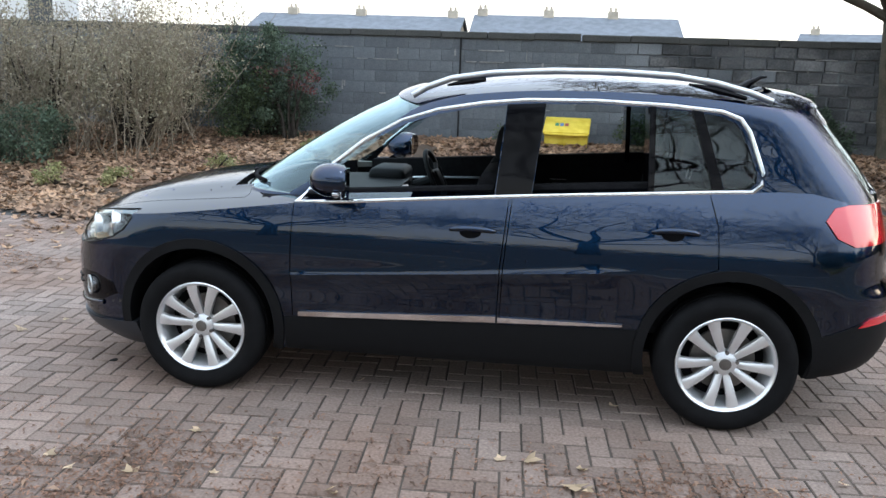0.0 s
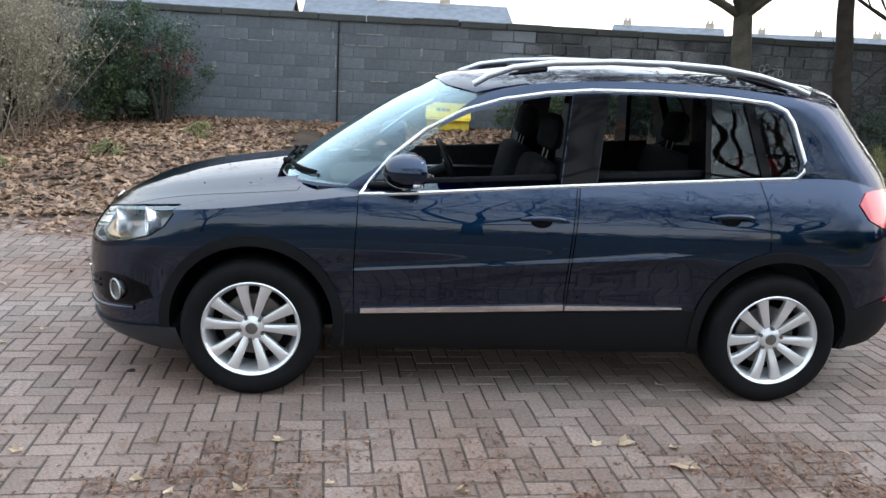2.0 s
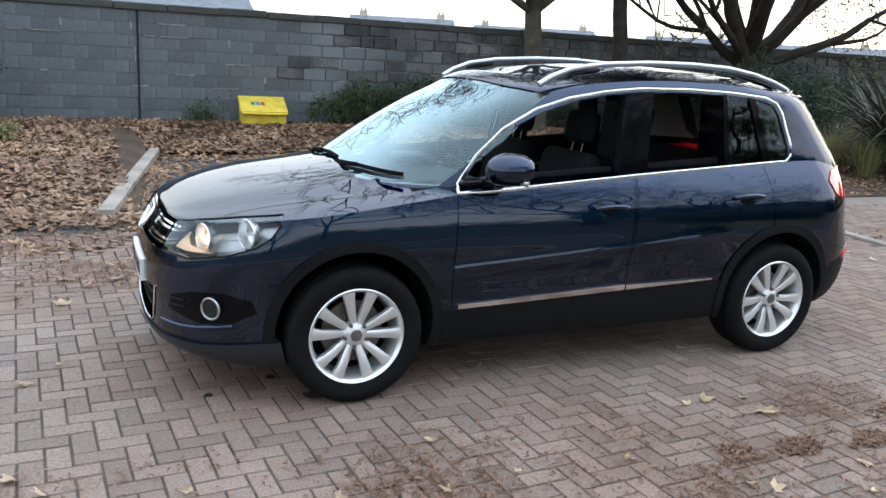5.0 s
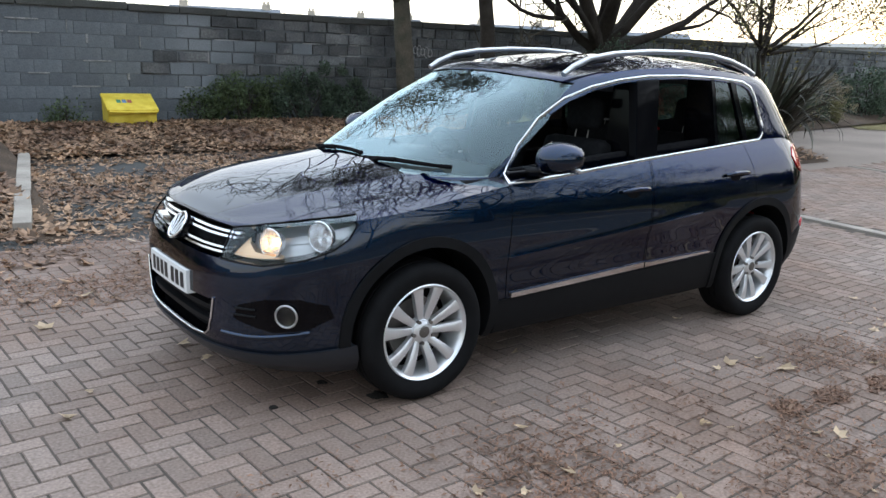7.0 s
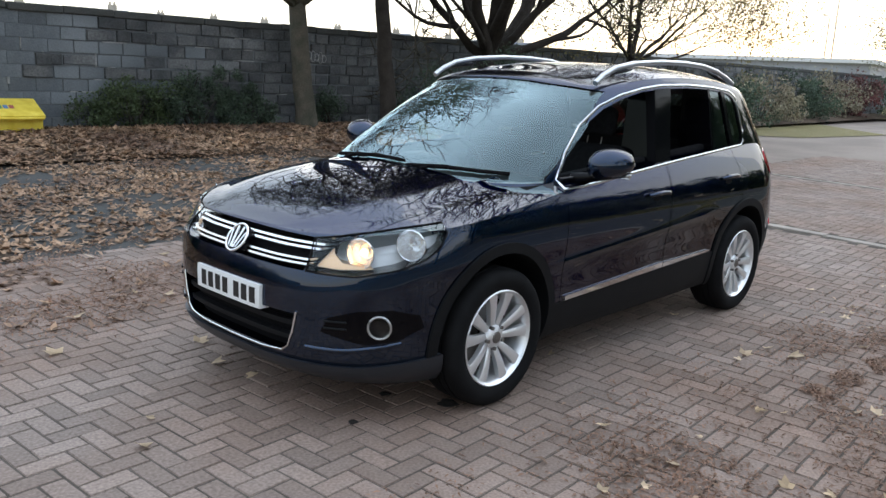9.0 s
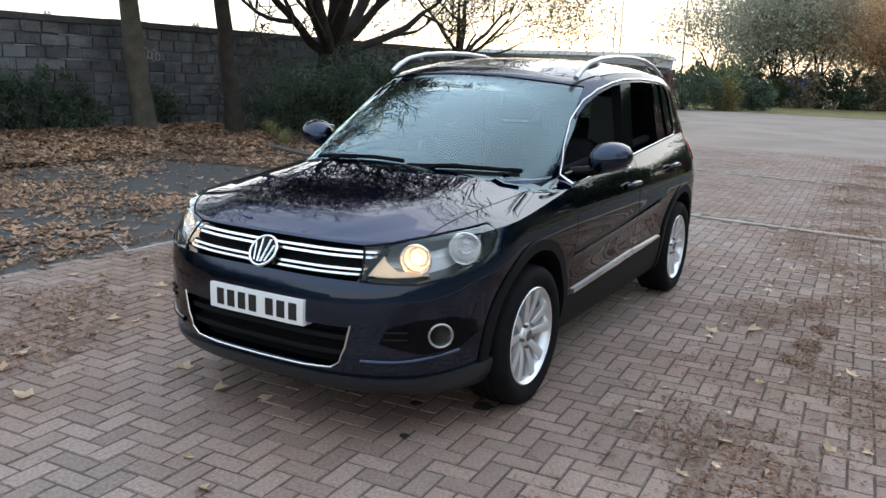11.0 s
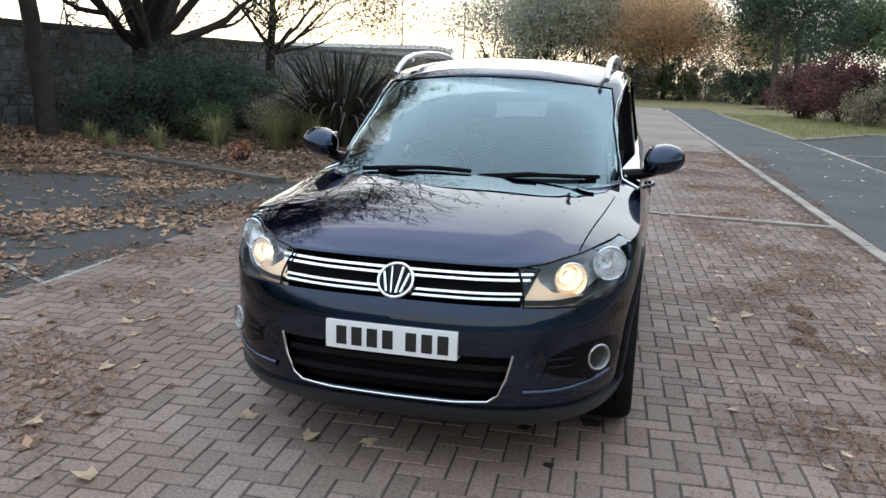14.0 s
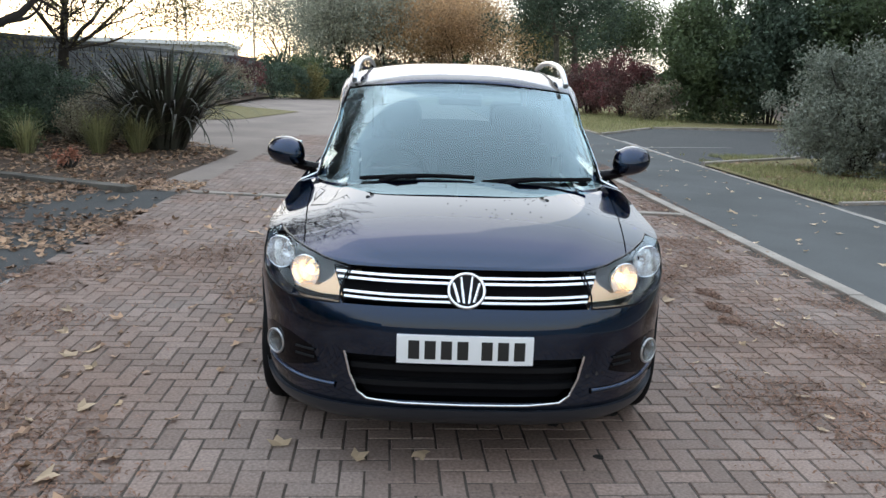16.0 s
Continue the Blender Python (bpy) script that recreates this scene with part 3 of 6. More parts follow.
def lower_levels(inset=0.0):
    levels = []
    for j in range(63):
        row = []
        base = outline(-2.2, 2.18, 0.88, 0.70, 0.6, 30, 60, 22, 2.3, 3.3)
        for i, (bx, by) in enumerate(base):
            zb, zs = spline(BOTTOM, bx), spline(SHOULDER, bx)
            # one level runs along the door crease, which rises to the back and dies out before the rear arch
            zc = 0.645 + 0.07 * (bx + 0.82)
            z = zb + (zc - zb) * j / 30 if j <= 30 else zc + (zs - zc) * (j - 30) / 32
            w = spline(WIDTH, z) if bx > -0.9 else spline(WIDTH, z) + (spline(WIDTH, min(1.16, z + 0.035)) - spline(WIDTH, z)) * 0.3 * min(1, (-0.9 - bx) / 0.4)
            fade = max(0.0, min(1.0, (bx + 0.95) / 0.15)) * max(0.0, min(1.0, (0.95 - bx) / 0.3))
            w += fade * 0.010 * (math.exp(-(z - zc) / 0.020) if z >= zc else math.exp((z - zc) / 0.02))
            ol = (spline(FRONT, z), spline(REAR, z))
            u = (bx + 2.2) / 4.38
            x = bx + (ol[0] + 2.2) * max(0.0, 1 - u * 3.2) + (ol[1] - 2.18) * max(0.0, (u - 0.7) / 0.3)
            row.append((x, by / 0.88 * w, z))
        levels.append(row)
    return levels


def bonnet_crown(x, u, w):
    h = spline([(-2.092, 0.0), (-2.06, 0.012), (-2.0, 0.036), (-1.9, 0.06), (-1.6, 0.095), (-1.2, 0.108), (-0.9, 0.105), (2.2, 0.05)], x)
    k = max(0.0, min(1.0, (abs(u) - 0.60) / 0.13))
    return h * (1 - abs(u) ** 2.6) + 0.16 * h * (1 - k * k * (3 - 2 * k))


ROOF_EDGE = [(-0.5, 1.45), (-0.4, 1.462), (-0.25, 1.492), (0.0, 1.54), (0.3, 1.572), (0.6, 1.582), (0.95, 1.574), (1.25, 1.55), (1.6, 1.50), (1.8, 1.46)]


def upper_levels(inset=0.0):
    levels = []
    for j in range(31):
        t = j / 30
        xf = spline([(0.0, -1.40), (0.27, -1.165), (0.62, -0.83), (0.86, -0.585), (1.0, -0.41)], t) + inset
        xr = 2.06 + (1.74 - 2.06) * t ** 1.25 - inset
        row = []
        for x, y in outline(xf, xr, 1.0, 0.54 - 0.08 * t, 0.42, 24, 50, 18, 2.3, 4.4, 2.4, 3.4, 0.06):
            ze = spline(ROOF_EDGE, x) + 0.075 * (1 - min(1.0, abs(y)) ** 2)
            zb = spline(SHOULDER, x) - 0.05
            z = zb + (ze - zb) * t
            w = spline([(0.0, 0.80), (0.2, 0.785), (0.45, 0.762), (0.7, 0.742), (0.85, 0.728), (0.93, 0.715), (1.0, 0.69)], t) - inset
            row.append((x, y * w, z - inset * t))
        levels.append(row)
    return levels


def roof_crown(x, u, w):
    return 0.072 * (1 - abs(u) ** 2.8) * min(1.0, w / 0.55) ** 2



from mathutils.bvhtree import BVHTree

M_LINING = node_mat("grey_cloth_lining", (0.22, 0.22, 0.21), 0.9, vary=0.1, scale=30, fine=300, bump=0.1)
M_CLOTH = node_mat("dark_seat_cloth", (0.011, 0.011, 0.012), 0.95, vary=0.3, scale=40, fine=400, bump=0.3, bump_dist=0.002, spec=0.03)
M_RUBBER = node_mat("tyre_rubber", (0.0075, 0.0075, 0.008), 0.75, vary=0.25, scale=12, fine=150, bump=0.2, bump_dist=0.002, spec=0.08)
M_ALLOY = node_mat("silver_alloy", (0.80, 0.81, 0.82), 0.32, 0.75, vary=0.06, scale=10, fine=200, bump=0.0)
M_DISC = node_mat("brake_disc", (0.16, 0.15, 0.14), 0.4, 0.8, vary=0.2, scale=20, fine=200, bump=0.1)
M_RED = plain("red_lens", (0.55, 0.012, 0.02), 0.08, coat=1.0)
M_REFLECTOR = plain("lamp_reflector", (0.78, 0.78, 0.79), 0.26, 0.85)
M_LAMPBED = plain("lamp_bed_silver", (0.60, 0.61, 0.62), 0.3, 0.3)
M_BULB = plain("lit_warm_bulb", (1.0, 0.58, 0.22), 0.3, emit=5.0)
M_AMBER = plain("amber_glow_reflector", (0.80, 0.54, 0.33), 0.28, 0.5)
M_PLATE = plain("white_plate", (0.78, 0.79, 0.78), 0.35, coat=0.3)
M_INK = plain("black_ink", (0.012, 0.012, 0.012), 0.5)
M_LENS = glass("lamp_glass", (0.95, 0.96, 0.96), base=0.03)
M_MIRROR = plain("mirror", (0.85, 0.87, 0.88), 0.02, 1.0)

car = thing("car", "dark blue metallic SUV with silver roof rails and lowered windows", "car")
LOWER = loft(lower_levels(), bonnet_crown)
UPPER = loft(upper_levels(), roof_crown)
for solid in (LOWER, UPPER):
    solid.normal_update()
BVH_LOWER, BVH_UPPER = BVHTree.FromBMesh(LOWER), BVHTree.FromBMesh(UPPER)


def on_surface(origin, way, out=0.0):
    """The outermost point of the bodywork along a ray from outside, lifted by out, and its normal."""
    best = None
    for tree in (BVH_LOWER, BVH_UPPER):
        p, nrm, _, d = tree.ray_cast(Vector(origin), Vector(way).normalized())
        if p is not None and (best is None or d < best[2]):
            best = (p, nrm if nrm.dot(Vector(way)) < 0 else -nrm, d)
    return best[0] + best[1] * out, best[1]


def side_pts(line, side, out=0.0):
    return [on_surface((x, 2 * side, z), (0, -side, 0), out)[0] for x, z in line]


def front_pts(line, out=0.0):
    return [on_surface((-4, y, z), (1, 0, 0), out)[0] for y, z in line]


def grown(solid, d):
    bm = solid.copy()
    bm.normal_update()
    for v, nrm in [(v, v.normal.copy()) for v in bm.verts]:
        v.co += nrm * d
    return bm


def skin(solid, poly, axis, a, b, out, turn=None):
    """The part of the bodywork, grown by out, that lies inside a prism."""
    cut = prism(poly, axis, a, b)
    if turn is not None:
        cut.transform(turn)
        bmesh.ops.recalc_face_normals(cut, faces=cut.faces)
    return boolean(grown(solid, out), cut, "INTERSECT")


def pane(solid, poly, axis, a, b, depth=0.012, turn=None):
    """A single sheet of glass inside a prism, depth below the surface."""
    bm = skin(solid, poly, axis, a, b, -depth, turn)
    tree = BVHTree.FromBMesh(grown(solid, -depth))
    bm.normal_update()
    gone = []
    for f in bm.faces:
        _, nrm, _, d = tree.find_nearest(f.calc_center_median())
        if d > 0.0012 or abs(nrm.dot(f.normal)) < 0.8:
            gone.append(f)
    bmesh.ops.delete(bm, geom=gone, context="FACES")
    return bm


def dense(line, step=0.03):
    out = []
    for (a, b), (c, d) in zip(line, line[1:]):
        n = max(1, int(math.hypot(c - a, d - b) / step))
        out += [(a + (c - a) * i / n, b + (d - b) * i / n) for i in range(n)]
    return out + [line[-1]]


def sided(y0, y1, side):
    return (y0, y1) if side > 0 else (-y1, -y0)


# bodywork: wheel wells and cabin hollowed out, then bonnet and doors cut free
hull = LOWER.copy()
for wx in (-1.302, 1.302):
    for side in (-1, 1):
        hull = boolean(hull, cylinder((wx, side * 0.5, 0.362), (wx, side * 1.2, 0.362), 0.392, 0.392, 64))
hull = boolean(hull, box(-0.86, 1.93, -0.742, 0.742, 0.33, 1.5))
hull = boolean(hull, box(-1.215, -1.0, -0.57, 0.57, 0.94, 1.5))
hull = boolean(hull, box(-1.02, -0.8, -0.665, 0.665, 0.95, 1.5))
GRILLE = [(-0.475, 0.705), (0.475, 0.705), (0.535, 0.838), (-0.535, 0.838)]
INTAKE = [(-0.375, 0.335), (0.375, 0.335), (0.425, 0.385), (0.465, 0.515), (-0.465, 0.515), (-0.425, 0.385)]
hull = boolean(hull, prism(GRILLE, "x", -2.5, -2.0))
hull = boolean(hull, prism(INTAKE, "x", -2.5, -2.08))
LAMP = [(0.0, 0.705), (0.045, 0.835), (0.20, 0.865), (0.40, 0.895), (0.585, 0.915), (0.60, 0.88), (0.565, 0.82), (0.50, 0.775), (0.38, 0.735), (0.2, 0.703)]


def lamp_frame(side):
    """From (along the lamp, inwards, up) to the car."""
    u = Vector((0.85, side * 0.527, 0))
    inwards = Vector((0.527, -side * 0.85, 0))
    return Matrix(((u.x, inwards.x, 0, -2.14), (u.y, inwards.y, 0, side * 0.49), (0, 0, 1, 0), (0, 0, 0, 1)))


for side in (-1, 1):
    cut = prism(LAMP, "y", -0.4, 0.16)
    cut.transform(lamp_frame(side))
    bmesh.ops.recalc_face_normals(cut, faces=cut.faces)
    hull = boolean(hull, cut)
BONNET = [(-2.4, -0.60), (-1.95, -0.655), (-1.47, -0.715), (-1.10, -0.75), (-1.09, -0.70), (-1.17, -0.4), (-1.205, 0.0), (-1.17, 0.4), (-1.09, 0.70), (-1.10, 0.75), (-1.47, 0.715), (-1.95, 0.655), (-2.4, 0.60)]
FRONT_DOOR = [(-0.815, 0.335), (-0.825, 0.66), (-0.80, 1.3), (0.243, 1.3), (0.243, 1.09), (0.215, 0.75), (0.203, 0.335)]
REAR_DOOR = [(0.213, 0.335), (0.225, 0.75), (0.253, 1.09), (0.253, 1.3), (1.165, 1.3), (1.165, 1.15), (1.21, 0.99), (1.222, 0.80), (1.10, 0.745), (0.97, 0.63), (0.885, 0.48), (0.86, 0.335)]
bonnet, hull = split(hull, BONNET, "z", 0.842, 1.5, 0.006)


def cabin_faces(bm):
    """Second material slot for what faces the cabin, the wheel wells or the underside."""
    bm.normal_update()
    for f in bm.faces:
        c = f.calc_center_median()
        inside = abs(c.y) < 0.7435 and -1.22 < c.x < 1.935 and c.z > 0.325 and not (c.x < -0.87 and c.z < 0.925) and not (c.x < -1.02 and f.normal.z > 0.5 and c.z > 0.96)
        wells = min(math.hypot(c.x - 1.302, c.z - 0.362), math.hypot(c.x + 1.302, c.z - 0.362)) < 0.394
        f.material_index = 1 if inside or wells or f.normal.z < -0.85 else 0
    return bm


for side in (-1, 1):
    for poly, label, hx, hz in ((FRONT_DOOR, "front_door", 0.075, 0.918), (REAR_DOOR, "rear_door", 1.015, 0.955)):
        a, b = sided(0.60, 1.1, side)
        door, hull = split(hull, poly, "y", a, b, 0.005)
        ob = part(label, cabin_faces(door), [M_PAINT, M_BLACK], car, sharp=32)
        p = side_pts([(hx - 0.105 + 0.21 * i / 8, hz + 0.006 * math.sin(math.pi * i / 8)) for i in range(9)], side, 0.034)
        p[0], p[-1] = side_pts([(hx - 0.105, hz), (hx + 0.105, hz)], side, 0.008)
        part("handle", tube(p, [0.010, 0.013, 0.014, 0.014, 0.014, 0.014, 0.014, 0.013, 0.010], 10), M_PAINT, ob, sharp=60)
        # black patch painted for the shade in the handle bowl; no hollow is cut
        bowl = [(hx - 0.01 + 0.052 * math.cos(k * math.tau / 20), hz - 0.008 + 0.030 * math.sin(k * math.tau / 20)) for k in range(20)]
        part("handle_recess", skin(LOWER, bowl, "y", *sided(0.82, 1.1, side), 0.0015), M_BLACK, ob, sharp=32)
        # inner trim with pull and silver line
        y = side * 0.735
        x0, x1 = (-0.76, 0.16) if label == "front_door" else (0.30, 1.08)
        lining = box(x0, x1, min(y, y - side * 0.05), max(y, y - side * 0.05), 0.42, 1.085, 0.012)
        for v in lining.verts:
            v.co.z += 0.07 * (v.co.x + 0.3) if v.co.z > 0.9 else 0.0
        part("door_trim", lining, M_CLOTH, ob, sharp=40)
        part("silver_line", tube([(x0 + 0.05, y - side * 0.055, 0.93), ((x0 + x1) / 2, y - side * 0.06, 0.955), (x1 - 0.03, y - side * 0.055, 0.965)], 0.008, 6), M_SILVER, ob)
        part("inner_handle", box(x0 + 0.12, x0 + 0.24, *sorted((y - side * 0.075, y - side * 0.05)), 0.955, 0.985, 0.008), M_CHROME, ob)
part("bonnet", cabin_faces(bonnet), [M_PAINT, M_BLACK], car, sharp=32)
part("body", cabin_faces(hull), [M_PAINT, M_BLACK], car, sharp=32)

# greenhouse shell with its openings
inner = upper_levels(0.05)
inner = [[(x, y, z - 0.2) for x, y, z in inner[0]]] + inner
cab = boolean(UPPER.copy(), loft(inner, roof_crown))
SCREEN = [(-0.752, 1.03), (0.752, 1.03), (0.743, 1.10), (0.705, 1.30), (0.653, 1.488), (0.53, 1.506), (0.25, 1.53), (0, 1.536), (-0.25, 1.53), (-0.53, 1.506), (-0.653, 1.488), (-0.705, 1.30), (-0.743, 1.10)]
REAR_SCREEN = [(-0.60, 1.14), (0.60, 1.14), (0.62, 1.2), (0.54, 1.46), (-0.54, 1.46), (-0.62, 1.2)]
DLO = {
    "front_window": [(-0.765, 1.028), (-0.63, 1.185), (-0.47, 1.302), (-0.29, 1.395), (-0.11, 1.453), (0.09, 1.492), (0.205, 1.503), (0.165, 1.075)],
    "rear_window": [(0.345, 1.092), (0.385, 1.515), (0.60, 1.522), (0.868, 1.517), (0.888, 1.13)],
    "fixed_window": [(0.912, 1.132), (0.895, 1.516), (1.065, 1.505), (1.185, 1.15)],
    "quarter_window": [(1.232, 1.152), (1.112, 1.50), (1.20, 1.488), (1.262, 1.462), (1.30, 1.42), (1.375, 1.235), (1.372, 1.19), (1.34, 1.162)],
}
cab = boolean(cab, prism(SCREEN, "x", -1.6, 0.05))
cab = boolean(cab, prism(REAR_SCREEN, "x", 1.2, 2.6))
for side in (-1, 1):
    for poly in DLO.values():
        cab = boolean(cab, prism(poly, "y", *sided(0.4, 1.1, side)))
cab.normal_update()
for f in cab.faces:
    away = BVH_UPPER.find_nearest(f.calc_center_median())[3]
    f.material_index = 0 if away < 0.0015 else (2 if away < 0.046 else 1)
part("roof", cab, [M_PAINT, M_LINING, M_BLACK], car, "dark blue roof and window pillars", sharp=32)
ob = part("windscreen", pane(UPPER, SCREEN, "x", -1.6, 0.05, 0.006), M_GLASS, car, "clear raked windscreen", sharp=32)
ob.visible_shadow = False
ob = part("rear_screen", pane(UPPER, REAR_SCREEN, "x", 1.2, 2.6, 0.006), M_TINT, car, sharp=32)
ob.visible_shadow = False
for side in (-1, 1):
    for name in ("fixed_window", "quarter_window"):
        part(name, pane(UPPER, DLO[name], "y", *sided(0.4, 1.1, side), 0.008), M_TINT, car, "dark tinted side glass", sharp=32).visible_shadow = False
    # black pillar plates
    for poly in ([(0.17, 1.075), (0.208, 1.508), (0.385, 1.52), (0.342, 1.09)], [(0.886, 1.12), (0.868, 1.522), (0.897, 1.522), (0.914, 1.12)], [(1.183, 1.14), (1.062, 1.512), (1.114, 1.505), (1.234, 1.14)]):
        part("pillar_cover", skin(UPPER, poly, "y", *sided(0.55, 1.1, side), 0.003), M_GLOSSBLACK, car, sharp=32)
    ring = [(-0.80, 1.003), (-0.66, 1.172), (-0.50, 1.302), (-0.31, 1.408), (-0.13, 1.468), (0.09, 1.508), (0.30, 1.53), (0.62, 1.537), (0.95, 1.528), (1.20, 1.508), (1.285, 1.478), (1.33, 1.42), (1.40, 1.24), (1.40, 1.185), (1.36, 1.148), (1.18, 1.138), (0.57, 1.10), (0.24, 1.078), (-0.11, 1.052), (-0.48, 1.023)]
    line = dense(ring + [ring[0]], 0.04)[:-1]
    path = side_pts(line, side, 0.0)
    bright = tube(path, 0.0105, 8, closed=True)
    for k, v in enumerate(bright.verts):
        v.co.y = path[k // 8].y + (v.co.y - path[k // 8].y) * 0.35
    part("chrome_surround", bright, M_CHROME, car, "bright chrome window surround", sharp=70)
    # sill cladding, bright strips and arch trims
    part("sill_cladding", skin(LOWER, [(-0.86, 0.225), (-0.86, 0.425), (0.90, 0.48), (0.90, 0.225)], "y", *sided(0.72, 1.1, side), 0.004), M_PLASTIC, car, "black plastic sill cladding", sharp=32)
    for x0, x1 in ((-0.785, 0.203), (0.213, 0.805)):
        z0, z1 = 0.436 + 0.034 * (x0 + 0.785), 0.436 + 0.034 * (x1 + 0.785)
        e = 0.006 if x1 > 0.5 else 0.026
        part("bright_strip", skin(LOWER, [(x0, z0 - (0.004 if x0 < 0 else 0)), (x0, z0 + 0.020 if x0 < 0 else z0 + 0.026), (x1, z1 + e + 0.004), (x1, z1)], "y", *sided(0.82, 1.1, side), 0.012), M_CHROME, car, sharp=32)
    for wx, r1 in ((-1.302, 0.438), (1.302, 0.438)):
        arc = [(wx + r * math.cos(a), 0.362 + r * math.sin(a)) for r, seq in ((r1, range(33)), (0.388, range(32, -1, -1))) for a in [radians(-18 + 216 * k / 32) for k in seq]]
        part("arch_trim", skin(LOWER, arc, "y", *sided(0.66, 1.1, side), 0.012), M_PLASTIC, car, "black plastic wheel arch trim", sharp=40)

# front end
part("grille_back", skin(LOWER, GRILLE, "x", -2.5, -1.98, -0.05), M_BLACK, car)
for z0, z1 in ((0.722, 0.7305), (0.741, 0.7495), (0.786, 0.7945), (0.805, 0.8135)):
    g = 0.475 + 0.45 * (z0 - 0.705) - 0.012
    part("grille_bar", skin(LOWER, [(-g, z0 + 0.004), (-0.3, z0), (0, z0 - 0.002), (0.3, z0), (g, z0 + 0.004), (g, z1 + 0.004), (0.3, z1), (0, z1 - 0.002), (-0.3, z1), (-g, z1 + 0.004)], "x", -2.5, -2.03, -0.010), M_CHROME, car, "polished chrome grille bar", sharp=32)
p, nrm = on_surface((-4, 0, 0.765), (1, 0, 0), 0.006)
face = Matrix.Translation(p) @ nrm.to_track_quat("Z", "Y").to_matrix().to_4x4()
badge = part("badge", cylinder(face @ Vector((0, 0, -0.03)), face @ Vector((0, 0, 0.004)), 0.070, 0.066, 40), M_GLOSSBLACK, car, "round chrome badge")
ringpts = [face @ Vector((0.068 * math.cos(k * math.tau / 40), 0.068 * math.sin(k * math.tau / 40), 0.005)) for k in range(40)]
part("badge_ring", tube(ringpts, 0.0065, 8, closed=True), M_CHROME, badge, sharp=60)
upv = Vector((0, 0, 1))
for a, b in (((-0.050, 0.03), (-0.028, -0.048)), ((0.050, 0.03), (0.028, -0.048)), ((-0.022, 0.054), (-0.009, -0.052)), ((0.022, 0.054), (0.009, -0.052))):
    q = [p + Vector((0, u, 0)) + (upv - nrm * upv.dot(nrm)).normalized() * v + nrm * 0.006 for u, v in (a, b)]
    part("badge_bar", tube(q, 0.0055, 6), M_CHROME, badge)
part("intake_back", skin(LOWER, INTAKE, "x", -2.5, -2.0, -0.06), M_BLACK, car)
for z0 in (0.385, 0.452):
    part("intake_slat", skin(LOWER, [(-0.44, z0), (0.44, z0), (0.44, z0 + 0.022), (-0.44, z0 + 0.022)], "x", -2.5, -2.09, -0.02), M_PLASTIC, car, sharp=32)
u_line = [(-0.462, 0.525), (-0.44, 0.43), (-0.412, 0.365), (-0.375, 0.335), (-0.25, 0.325), (0, 0.322), (0.25, 0.325), (0.375, 0.335), (0.412, 0.365), (0.44, 0.43), (0.462, 0.525)]
part("intake_trim", tube(front_pts(dense(u_line, 0.03), 0.003), 0.0055, 8), M_CHROME, car, "thin chrome trim round the lower intake", sharp=60)
part("front_lip", skin(LOWER, [(-2.4, 0.1), (-2.4, 0.300), (-2.0, 0.300), (-1.66, 0.33), (-1.6, 0.1)], "y", -1.0, 1.0, 0.016), M_SATIN, car, "charcoal plastic bumper lip", sharp=32)
part("rear_lower_bumper", skin(LOWER, [(1.64, 0.2), (1.72, 0.50), (1.9, 0.56), (2.4, 0.60), (2.4, 0.2)], "y", -1.0, 1.0, 0.006), M_PLASTIC, car, "charcoal plastic rear bumper", sharp=32)
